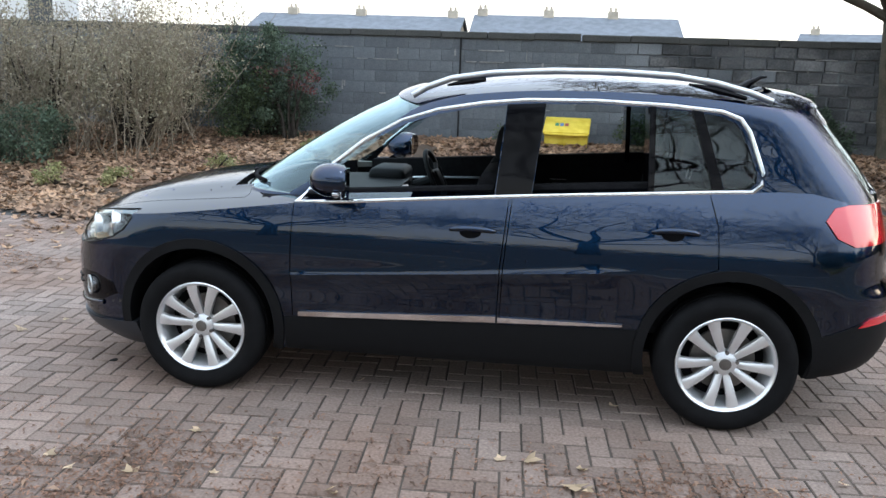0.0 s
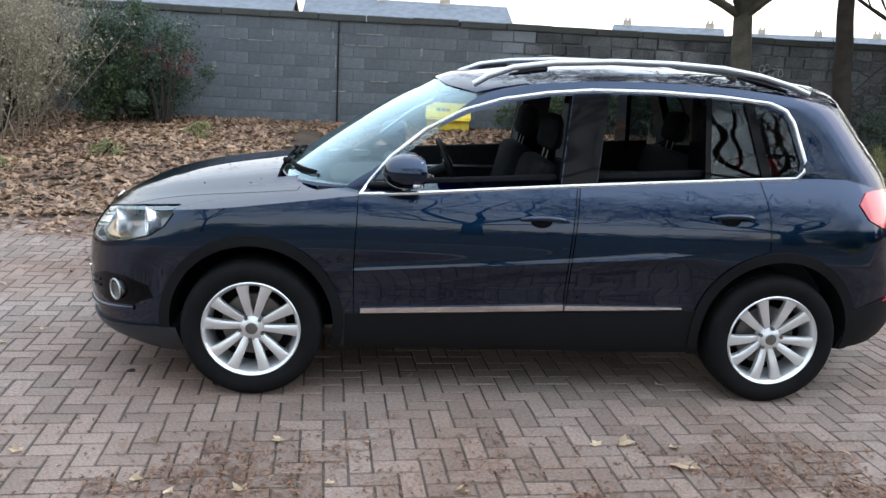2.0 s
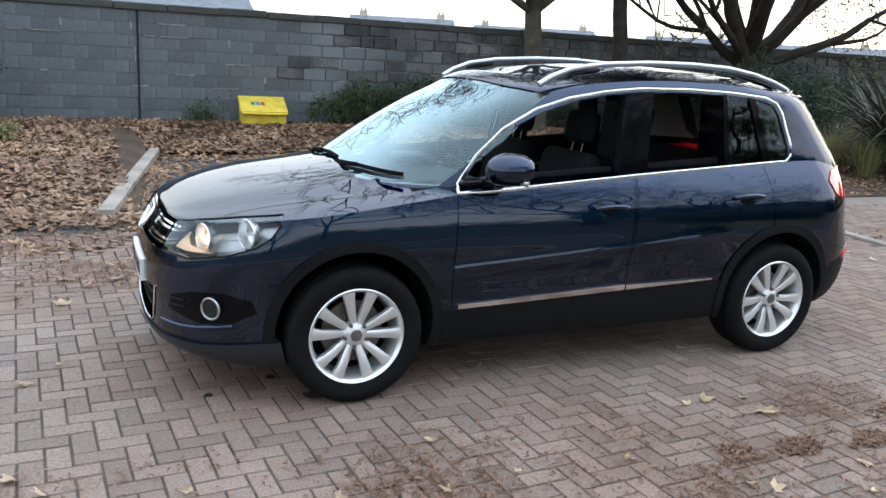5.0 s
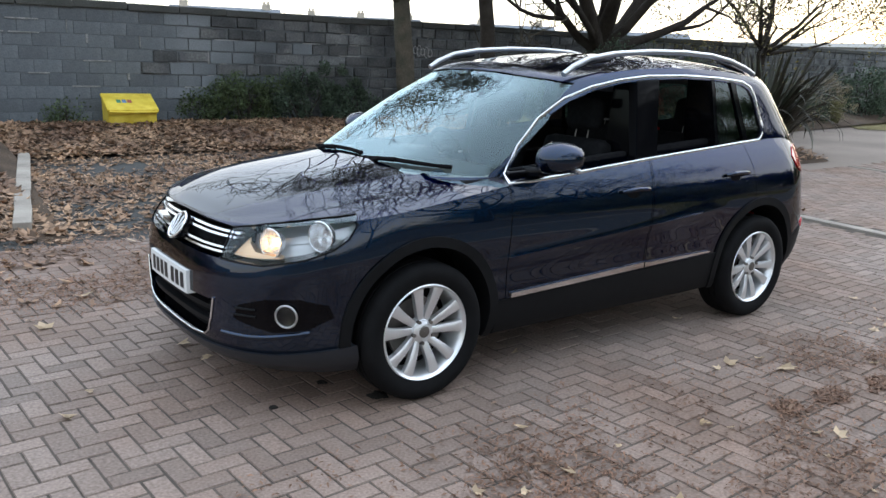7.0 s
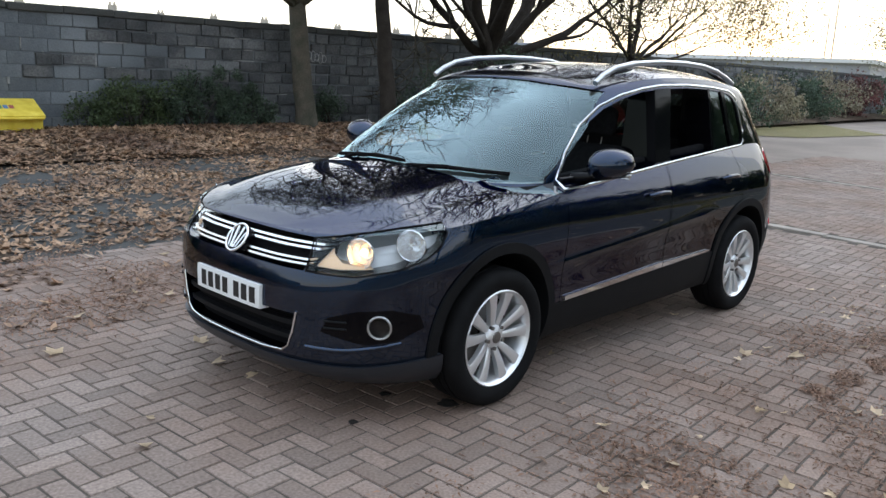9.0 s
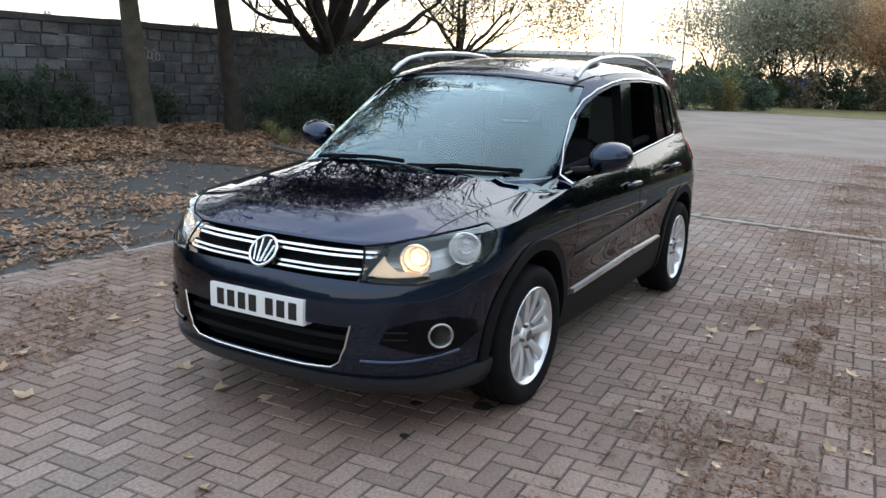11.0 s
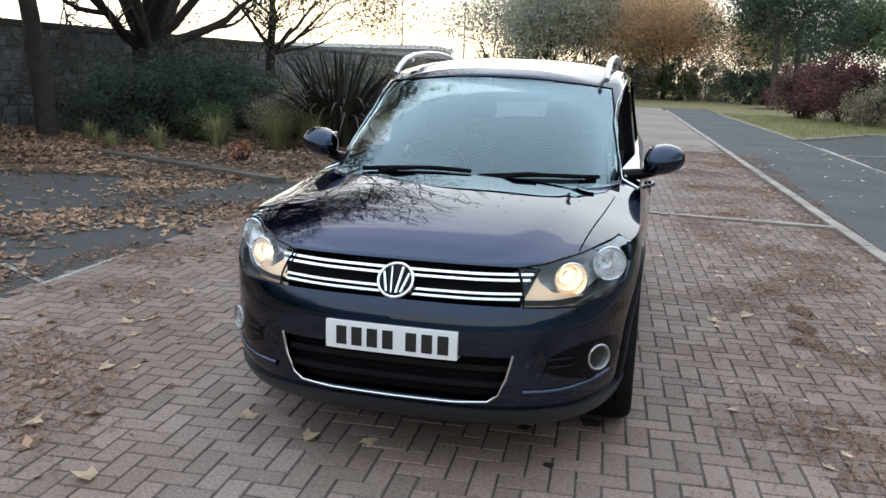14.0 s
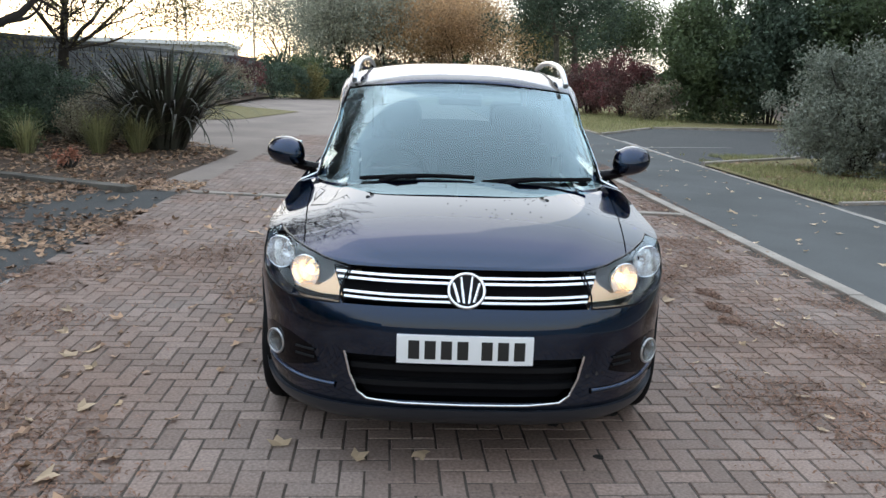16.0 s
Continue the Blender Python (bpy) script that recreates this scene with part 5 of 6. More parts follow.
tree("bare tree with a pale mossy trunk before the wall", (6.42, 10.85, 0.2), (-0.10, 0.02, 1), 2.55, 0.20, 5, 11, limbs=[((-1.0, -0.25, 0.12), 2.9, 0.085, 0.97), ((-0.5, -0.2, 1), 3.4, 0.13, 1.0), ((0.45, -0.3, 1), 3.4, 0.13, 1.0), ((-0.2, -0.7, 0.8), 3.2, 0.09, 0.97), ((0.1, 0.4, 1), 2.8, 0.08, 0.96), ((0.0, -0.25, 1), 3.6, 0.13, 1.0), ((-0.8, -0.6, 0.7), 3.2, 0.1, 0.98), ((0.8, -0.5, 0.6), 3.2, 0.1, 0.97)], twig=0.017)
tree("slender bare tree before the wall", (7.95, 9.95, 0.2), (-0.10, 0.02, 1), 3.0, 0.165, 4, 12, lift=0.3, limbs=[((0.05, 0.1, 1), 3.2, 0.10, 1.0), ((-0.6, 0.1, 0.9), 1.8, 0.04, 0.9), ((0.6, -0.2, 0.9), 2.0, 0.04, 0.92), ((0.5, -0.6, 0.8), 3.0, 0.06, 0.95), ((-0.5, -0.5, 0.9), 3.0, 0.06, 1.0)], bark=M_BARK_DARK, twig=0.017)
tree("broad bare tree with limbs forking low", (11.15, 10.0, 0.2), (0.0, 0.0, 1), 1.8, 0.32, 5, 13, spread=0.7, lift=0.28, limbs=[((-1.0, -0.3, 0.55), 3.9, 0.17, 0.92), ((-0.55, 0.2, 1), 4.2, 0.19, 1.0), ((0.15, -0.3, 1.2), 4.2, 0.21, 1.0), ((0.75, -0.1, 0.8), 4.0, 0.17, 0.97), ((1.0, -0.3, 0.38), 2.8, 0.14, 0.9), ((-0.2, -0.9, 0.7), 3.8, 0.12, 0.95), ((-0.7, -0.6, 0.9), 3.9, 0.13, 0.97), ((0.5, -0.8, 0.6), 3.8, 0.12, 0.95), ((-1.0, 0.1, 0.5), 3.4, 0.12, 0.9), ((1.0, 0.1, 0.45), 3.2, 0.1, 0.9), ((-0.9, -0.4, 0.55), 3.4, 0.1, 0.94)], bark=M_BARK_DARK, twig=0.018)
tree("small tree with sparse yellow leaves", (18.6, 10.7, 0.2), (0.03, -0.02, 1), 1.9, 0.16, 4, 14, spread=0.8, lift=0.12, limbs=[((-0.9, -0.2, 0.55), 2.3, 0.085, 1.0), ((0.2, 0.2, 1), 2.5, 0.1, 1.0), ((0.9, -0.2, 0.5), 2.3, 0.085, 0.97), ((0.0, -1.0, 0.5), 2.1, 0.07, 0.95), ((-0.4, 0.3, 0.9), 2.4, 0.07, 1.0), ((1.0, -0.6, 0.15), 2.2, 0.06, 0.93), ((-0.8, -0.7, 0.25), 2.2, 0.06, 0.95)], bark=M_BARK_DARK, leaf=M_L_YELLOW, leaves=26000, size=0.08, cloud=0.36, twig=0.010)
# trees on the camera's side of the road, seen in the glass and paint of the car
for bx, by, sd in ((1.5, -15.0, 21), (8.5, -13.5, 22), (-6.5, -16.0, 23), (15.5, -16, 24)):
    tree("bare branching tree beyond the path", (bx, by, 0), (0, 0, 1), 3.0, 0.26, 5, sd, limbs=[((-0.6, 0.1, 1), 3.6, 0.16, 1.0), ((0.6, -0.2, 1), 3.6, 0.16, 1.0), ((0.1, 0.6, 0.9), 3.3, 0.14, 0.95), ((-0.9, -0.3, 0.5), 3.2, 0.13, 0.95), ((0.9, 0.2, 0.5), 3.2, 0.13, 0.92)], bark=M_BARK_DARK, twig=0.012)


def bush(name, label, centre, radii, n, mat, size, clumps=60, clump_r=0.4, seed=1, stems=12, shell=0.55, slim=0.5):
    gen, rnd = np.random.default_rng(seed), random.Random(seed)
    t = thing(name, label, "shrub" if "tree" not in name else "tree", Matrix.Translation((centre[0], centre[1], 0)))
    pts = clump_points(gen, n, (0, 0, centre[2]), radii, clumps, clump_r, shell)
    pts = pts[pts[:, 2] > 0.03]
    tagged(fast_quads("foliage", leaf_quads(gen, pts, size, slim=slim), mat, t), kind="stuff")
    v, f = [], []
    for k in range(stems):
        a = rnd.uniform(0, math.tau)
        end = Vector((radii[0] * 0.7 * math.cos(a) * rnd.random(), radii[1] * 0.7 * math.sin(a) * rnd.random(), centre[2] + radii[2] * rnd.uniform(-0.2, 0.7)))
        mid = end * 0.5 + Vector((rnd.gauss(0, 0.08), rnd.gauss(0, 0.08), 0))
        rod(v, f, [Vector((end.x * 0.15, end.y * 0.15, 0)), mid, end], [0.035, 0.022, 0.008], 5)
    tagged(raw("woody_base", v, f, M_BARK_DARK, t, smooth=True), kind="stuff")
    return t


# wispy brown thicket and the dark evergreen by the wall
def thicket(label, x0, x1, y0, y1, stems, height, seed):
    rnd, gen = random.Random(seed), np.random.default_rng(seed)
    t = thing("thicket", label, "shrub")
    v, f, tips = [], [], []
    for k in range(stems):
        x, y = rnd.uniform(x0, x1), rnd.uniform(y0, y1)
        b = Vector((x, y, bank(x, y)))
        h = height * rnd.uniform(0.55, 1.05)
        d = Vector((rnd.gauss(0, 0.34), rnd.gauss(0, 0.34), 1))
        pts = [b + d * h * u + Vector((rnd.gauss(0, 0.05), rnd.gauss(0, 0.05), 0)) * u for u in (0, 0.35, 0.7, 1.0)]
        rod(v, f, pts, [0.011, 0.008, 0.006, 0.003], 3)
        for q in range(5):
            a = pts[rnd.choice((1, 2, 2, 3))]
            e = a + Vector((rnd.gauss(0, 0.17), rnd.gauss(0, 0.17), rnd.uniform(0.1, 0.45)))
            rod(v, f, [a, e], [0.005, 0.002], 3)
            tips += [a.lerp(e, 0.4), e]
    tagged(raw("brushwood", v, f, M_TWIG, t), kind="stuff")
    tp = np.array([p[:] for p in tips])
    c = tp[gen.integers(0, len(tp), stems * 75)] + gen.normal(size=(stems * 75, 3)) * 0.11
    tagged(fast_quads("foliage", leaf_quads(gen, c, 0.055), M_L_OLIVE, t), kind="stuff")


M_TWIG = node_mat("grey_brown_twig", (0.20, 0.165, 0.125), 0.9, vary=0.3, scale=3, fine=40, bump=0.2)
thicket("wispy brown thicket of twigs before the wall", -12.5, -5.5, 6.6, 8.8, 260, 2.1, 31)
thicket("wispy brown thicket of twigs before the wall", -7.6, -6.1, 9.3, 11.2, 110, 2.2, 32)
for k, (x, y, h) in enumerate(((-6.3, 8.0, 2.0), (-7.4, 7.6, 2.3), (-8.6, 8.0, 2.4), (-9.9, 7.7, 2.3), (-6.5, 9.8, 2.2), (-7.0, 9.6, 2.35), (-8.8, 9.9, 2.4), (-11.2, 8.2, 2.3))):
    bush("shrub", "olive brown thin leaved shrub before the wall", (x, y, h * 0.55), (0.95, 0.85, h * 0.5), 9000, M_L_OLIVE, 0.055, 90, 0.27, 330 + k, 14, shell=0.4, slim=0.3)
bush("shrub", "dark evergreen shrub with red berries by the wall", (-4.75, 10.2, 1.25), (1.0, 0.7, 1.1), 15000, M_L_DARK, 0.06, 70, 0.32, 41, 20)
bush("shrub", "dark evergreen shrub by the wall", (-5.2, 9.9, 0.95), (0.7, 0.6, 0.9), 6000, M_L_GREEN, 0.055, 40, 0.28, 42, 8)
arch = bush("shrub", "long arching shoots with reddish leaves", (-4.25, 9.75, 1.4), (0.75, 0.3, 0.28), 420, M_L_RED, 0.06, 16, 0.16, 43, 6)
bush("shrub", "low dark green shrub among leaves", (-7.2, 6.2, 0.5), (0.9, 0.6, 0.45), 6000, M_L_DARK, 0.05, 40, 0.22, 44, 6)
for k, (x, y, r) in enumerate(((-5.1, 5.2, 0.22), (-4.2, 6.6, 0.25), (-5.8, 4.9, 0.2), (-3.4, 8.3, 0.18))):
    bush("weed", "small yellowish weed in the leaves", (x, y, 0.12 + bank(x, y)), (r, r, 0.14), 500, M_STRAW, 0.05, 10, 0.1, 50 + k, 3)
# ivy and bramble along the foot of the wall
for k, (x, w, h, n, m) in enumerate(((3.0, 0.8, 0.55, 4200, M_L_GREEN), (4.2, 0.9, 0.75, 5200, M_L_DARK), (5.3, 0.6, 0.5, 3200, M_L_DARK), (2.2, 0.5, 0.35, 1600, M_L_GREEN), (7.3, 0.4, 0.45, 1800, M_L_DARK), (-0.3, 0.35, 0.2, 500, M_L_GREEN))):
    bush("ivy", "dark trailing ivy at the foot of the wall", (x, 11.35, 0.25 + h * 0.6), (w, 0.22, h), n, m, 0.06, 30, 0.22, 60 + k, 6)
# evergreen bed by the big tree
for k, (x, y, rx, ry, h, n) in enumerate(((9.4, 9.6, 1.0, 0.9, 1.35, 9000), (10.6, 9.3, 1.2, 0.9, 1.75, 13000), (11.9, 9.1, 1.2, 1.0, 1.7, 13000), (13.2, 8.8, 1.1, 1.0, 1.5, 11000), (14.6, 8.9, 1.2, 1.0, 1.3, 9000), (16.4, 9.2, 1.4, 1.0, 1.2, 8000))):
    bush("shrub", "dense dark evergreen shrub before the wall", (x, y, h * 0.52), (rx, ry, h * 0.55), n, M_L_DARK, 0.075, 70, 0.34, 70 + k, 10, slim=0.4)
for k, (x, y, r, h, m) in enumerate(((10.2, 8.0, 0.5, 0.7, M_L_GREEN), (11.6, 7.3, 0.6, 0.8, M_L_OLIVE), (12.4, 7.0, 0.7, 1.0, M_L_OLIVE), (14.0, 8.2, 0.9, 1.1, M_L_OLIVE), (15.8, 8.8, 1.0, 1.3, M_L_GREEN), (17.9, 9.2, 1.1, 1.4, M_L_DARK), (20.4, 9.8, 1.1, 1.5, M_L_OLIVE))):
    bush("shrub", "low mixed shrub in the planted bed", (x, y, h * 0.5), (r, r, h * 0.5), 4500, m, 0.06, 40, 0.25, 80 + k, 8)
bush("dead_bracken", "orange dead leaves on low stalks", (7.35, 5.7, 0.16), (0.28, 0.2, 0.14), 260, leaf_mat("leaf_orange_pink", (0.36, 0.16, 0.10), (0.26, 0.12, 0.08)), 0.07, 8, 0.1, 95, 4)


def blade_mesh(rnd, length, width, bend):
    v, f = [], []
    n = 9
    for i in range(n + 1):
        u = i / n
        ang = 0.12 + bend * u ** 1.8
        if i == 0:
            x = z = 0.0
        else:
            x += math.sin(ang) * length / n
            z += math.cos(ang) * length / n
        w = width * (1 - u) ** 0.55 * (0.75 + 0.5 * math.sin(u * 2.6))
        v += [(x, -w, z + 0.25 * w), (x, 0, z), (x, w, z + 0.25 * w)]
    for i in range(n):
        for k in (0, 1):
            a = 3 * i + k
            f.append((a, a + 1, a + 4, a + 3))
    me = bpy.data.meshes.new("strap_leaf")
    me.from_pydata(v, [], f)
    me.materials.append(M_BLADE)
    return me


def flax(label, x, y, z, blades, scale, seed):
    rnd = random.Random(seed)
    t = thing("flax_clump", label, "plant", pose(x, y, z))
    forms = [blade_mesh(rnd, rnd.uniform(1.0, 1.75) * scale, rnd.uniform(0.028, 0.045), b) for b in (0.1, 0.3, 0.6, 0.9, 1.3, 1.7, 2.1, 2.5, 0.2, 1.0, 1.5, 2.0)]
    for k in range(blades):
        b = new("strap_leaf", rnd.choice(forms))
        b.parent = t
        a, r = rnd.uniform(0, 360), 0.28 * scale * rnd.random() ** 0.5
        b.matrix_basis = pose(r * math.cos(radians(a)), r * math.sin(radians(a)), 0, rnd.gauss(0, 8), rnd.uniform(0, 22), a)


flax("big flax clump with dark strap leaves", 10.8, 5.35, 0.02, 280, 1.35, 5)
flax("flax clump with dark strap leaves", 11.9, 6.2, 0.02, 110, 1.05, 6)


def tuft(label, x, y, h, n, spread, seed, mat=None):
    gen = np.random.default_rng(seed)
    t = thing("grass_tuft", label, "grass", pose(x, y, bank(x, y)))
    a = gen.uniform(0, math.tau, n)
    d = np.stack([np.cos(a), np.sin(a), np.zeros(n)], 1)
    side = np.stack([-np.sin(a), np.cos(a), np.zeros(n)], 1) * 0.005
    base = d * gen.uniform(0, 0.12, n)[:, None]
    hh, sp = (h * gen.uniform(0.5, 1.1, n))[:, None], (spread * gen.uniform(0.1, 1.0, n))[:, None]
    up = np.array([0, 0, 1.0])
    p1, p2 = base + d * sp * 0.35 + up * hh * 0.65, base + d * sp + up * hh * gen.uniform(0.7, 1.0, n)[:, None]
    q = np.concatenate([np.stack([base - side, base + side, p1 + side, p1 - side], 1), np.stack([p1 - side, p1 + side, p2 + side * 0.2, p2 - side * 0.2], 1)])
    tagged(fast_quads("grass", q, mat or M_STRAW, t), kind="stuff")


for k, (x, y, h, n, s) in enumerate(((9.7, 6.2, 0.95, 300, 0.85), (9.3, 7.3, 0.75, 220, 0.6), (8.6, 8.1, 0.5, 160, 0.3), (8.3, 9.3, 0.45, 130, 0.25), (10.0, 5.6, 0.9, 220, 0.9), (7.9, 8.6, 0.4, 120, 0.25), (20.5, 9.2, 0.9, 300, 0.5))):
    tuft("yellow green ornamental grass tuft", x, y, h, n, s, 100 + k)

# ---- across the path ----
bush("shrub", "large grey green rounded bush beside the path", (10.3, -7.9, 1.1), (1.5, 1.5, 1.3), 42000, M_L_GREY, 0.085, 190, 0.34, 110, 24, slim=0.35)
bush("shrub", "grey green bush beside the path", (8.9, -9.6, 1.1), (1.5, 1.4, 1.4), 30000, M_L_GREY, 0.085, 150, 0.34, 111, 16, slim=0.35)
for k in range(9):
    x, y = 30.0 - 0.9 * k + random.uniform(-0.8, 0.8), -11.0 - 2.6 * k
    bush("hedge_tree", "tall dark green hedge tree beyond the bays", (x, y, 2.7 + 0.25 * k), (2.6, 2.4, 2.9 + 0.25 * k), 30000, M_L_DARK if k % 2 else M_L_GREEN, 0.17, 190, 0.7, 120 + k, 10, shell=0.35)
for k in range(12):
    x, y = 18 - 5.2 * k, -27 - 0.35 * k + random.uniform(-1, 1)
    bush("hedge_tree", "low dark green hedge beyond the path", (x, y, 1.1), (3.3, 2.0, 1.1 + 0.5 * (k % 3 == 1)), 6000, M_L_DARK if k % 3 else M_L_OLIVE, 0.15, 90, 0.65, 140 + k, 6)
bush("shrub", "dark red leaved shrub beside the hedge", (31.5, -8.0, 1.4), (1.9, 1.6, 1.35), 9000, M_L_RED, 0.11, 70, 0.45, 160, 12)
bush("shrub", "dark red leaved shrub beside the hedge", (33.5, -6.9, 1.2), (1.5, 1.4, 1.1), 6000, M_L_RED, 0.11, 50, 0.4, 161, 12)
bush("shrub", "low brown shrub on the grass island", (29, -8.6, 0.8), (1.3, 1.2, 0.8), 4000, M_L_OLIVE, 0.1, 40, 0.4, 162, 8)
# island of shrubs in the far road
for k, (x, y, r, h, m) in enumerate(((43, 9.6, 2.0, 2.5, M_L_DARK), (46, 8.4, 2.0, 2.6, M_L_GREEN), (44.5, 7.6, 0.9, 1.7, M_L_YELLOW), (40, 11.0, 1.8, 2.0, M_L_RED), (37, 11.5, 2.0, 2.2, M_L_OLIVE), (47.5, 6.6, 1.4, 2.0, M_L_DARK), (33, 11.0, 1.8, 2.0, M_L_DARK), (28.5, 10.6, 1.8, 1.7, M_L_OLIVE), (24.5, 10.4, 1.6, 1.6, M_L_DARK))):
    bush("shrub", "mixed shrub in the far planted island", (x, y, h * 0.5), (r, r, h * 0.55), 5000, m, 0.13, 50, 0.45, 170 + k, 8)
# far trees; those in M_L_HAZE carry the distance haze in their leaf colour
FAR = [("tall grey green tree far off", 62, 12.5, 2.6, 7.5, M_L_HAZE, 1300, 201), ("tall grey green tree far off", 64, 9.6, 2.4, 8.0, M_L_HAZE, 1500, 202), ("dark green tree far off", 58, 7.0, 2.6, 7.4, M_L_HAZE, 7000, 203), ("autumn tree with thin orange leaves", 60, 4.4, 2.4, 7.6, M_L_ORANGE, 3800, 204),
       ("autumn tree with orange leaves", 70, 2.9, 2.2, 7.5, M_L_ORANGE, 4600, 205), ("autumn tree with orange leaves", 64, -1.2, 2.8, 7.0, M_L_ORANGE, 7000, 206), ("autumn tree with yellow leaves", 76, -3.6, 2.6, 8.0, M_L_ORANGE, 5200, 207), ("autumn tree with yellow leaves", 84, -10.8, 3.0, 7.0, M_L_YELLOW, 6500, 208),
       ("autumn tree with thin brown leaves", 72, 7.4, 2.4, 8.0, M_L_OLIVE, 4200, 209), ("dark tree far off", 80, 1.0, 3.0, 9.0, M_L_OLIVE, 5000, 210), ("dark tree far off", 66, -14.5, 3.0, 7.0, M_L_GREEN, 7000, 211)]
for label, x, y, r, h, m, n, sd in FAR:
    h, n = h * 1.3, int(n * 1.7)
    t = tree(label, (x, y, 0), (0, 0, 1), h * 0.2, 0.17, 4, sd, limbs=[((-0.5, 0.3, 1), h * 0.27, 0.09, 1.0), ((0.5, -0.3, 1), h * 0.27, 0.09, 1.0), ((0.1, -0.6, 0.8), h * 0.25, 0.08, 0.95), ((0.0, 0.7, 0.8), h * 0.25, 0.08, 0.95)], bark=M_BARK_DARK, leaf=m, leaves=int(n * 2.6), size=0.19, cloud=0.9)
for x, y, sd in ((56, -8.6, 221), (57.5, -10.2, 222)):
    tree("tall dark pine with a bare trunk", (x, y, 0), (0.02, 0.05, 1), 4.6, 0.22, 3, sd, limbs=[((1, 0.2, 0.5), 2.0, 0.08, 0.95), ((-1, 0.3, 0.5), 2.0, 0.08, 0.9), ((0.1, 1, 0.5), 2.0, 0.08, 0.97), ((0.1, -1, 0.5), 2.0, 0.08, 1.0), ((0, 0.1, 1), 2.4, 0.12, 1.0)], bark=M_BARK, leaf=M_L_DARK, leaves=9000, size=0.22, cloud=0.45)
for k in range(13):
    x, y = 60 + random.uniform(-2, 3), -17 + 2.5 * k
    bush("shrub", "undergrowth below the far trees", (x, y, 1.2), (1.6, 1.9, 1.3 + 0.9 * random.random()), 4500, (M_L_DARK, M_L_OLIVE, M_L_GREEN, M_L_OLIVE)[k % 4], 0.2, 40, 0.6, 290 + k, 4)
for k in range(26):
    x, y = 92 - 0.02 * k * k, -34 + 4.4 * k
    bush("far_hedge", "distant dark hedge and wood edge", (x, y, 1.4), (2.5, 3.0, 1.5 + 0.5 * (k % 3 == 0)), 2200, (M_L_DARK, M_L_OLIVE, M_L_GREEN)[k % 3], 0.3, 40, 0.8, 240 + k, 3)

# rough grass blades over the beds across the path
def blades(name, label, n, x0, x1, y0, y1, h, keep, seed):
    gen = np.random.default_rng(seed)
    p = np.stack([gen.uniform(x0, x1, n), gen.uniform(y0, y1, n), np.zeros(n)], 1)
    p = p[[keep(a, b) for a, b, _ in p]]
    m = len(p)
    a = gen.uniform(0, math.tau, m)
    side = np.stack([np.cos(a), np.sin(a), np.zeros(m)], 1) * 0.006
    lean = np.stack([gen.normal(0, 0.4, m), gen.normal(0, 0.4, m), np.ones(m)], 1) * (h * gen.uniform(0.4, 1.2, m))[:, None]
    q = np.stack([p - side, p + side, p + lean + side * 0.2, p + lean - side * 0.2], 1)
    tagged(fast_quads(name, q, M_STRAW), label, "grass", kind="stuff")


blades("bed_grass", "rough yellowing grass in the bed", 26000, 5.9, 13.2, -9.5, -5.2, 0.09, lambda x, y: y < -5.45 + 0.02 * (x - 6) and x > 6.1 - 0.31 * (y + 5.4) and (y > -5.3 - 1.36 * (x - 11.15) or x < 11.1) and noise.noise((x * 0.8, y * 0.8, 2)) > -0.25, 501)
blades("island_grass", "rough pale grass on the island", 26000, 19.5, 36, -13, -3.9, 0.16, lambda x, y: y < -4.9 + (x - 19.5) * 0.063 and y > -4.9 - (x - 19.5) * 0.62, 502)

# ---- houses and sheds beyond ----
M_SLATE = node_mat("slate_roof", (0.13, 0.145, 0.165), 0.7, vary=0.25, scale=2, fine=20, bump=0.3)
M_HOUSE = node_mat("house_stone", (0.42, 0.37, 0.30), 0.9, vary=0.25, scale=2, fine=30, bump=0.3)
M_WHITE = node_mat("white_render", (0.75, 0.75, 0.74), 0.8, vary=0.06, scale=2, fine=30, bump=0.1)
M_PANE = plain("dark_pane", (0.05, 0.06, 0.07), 0.1)


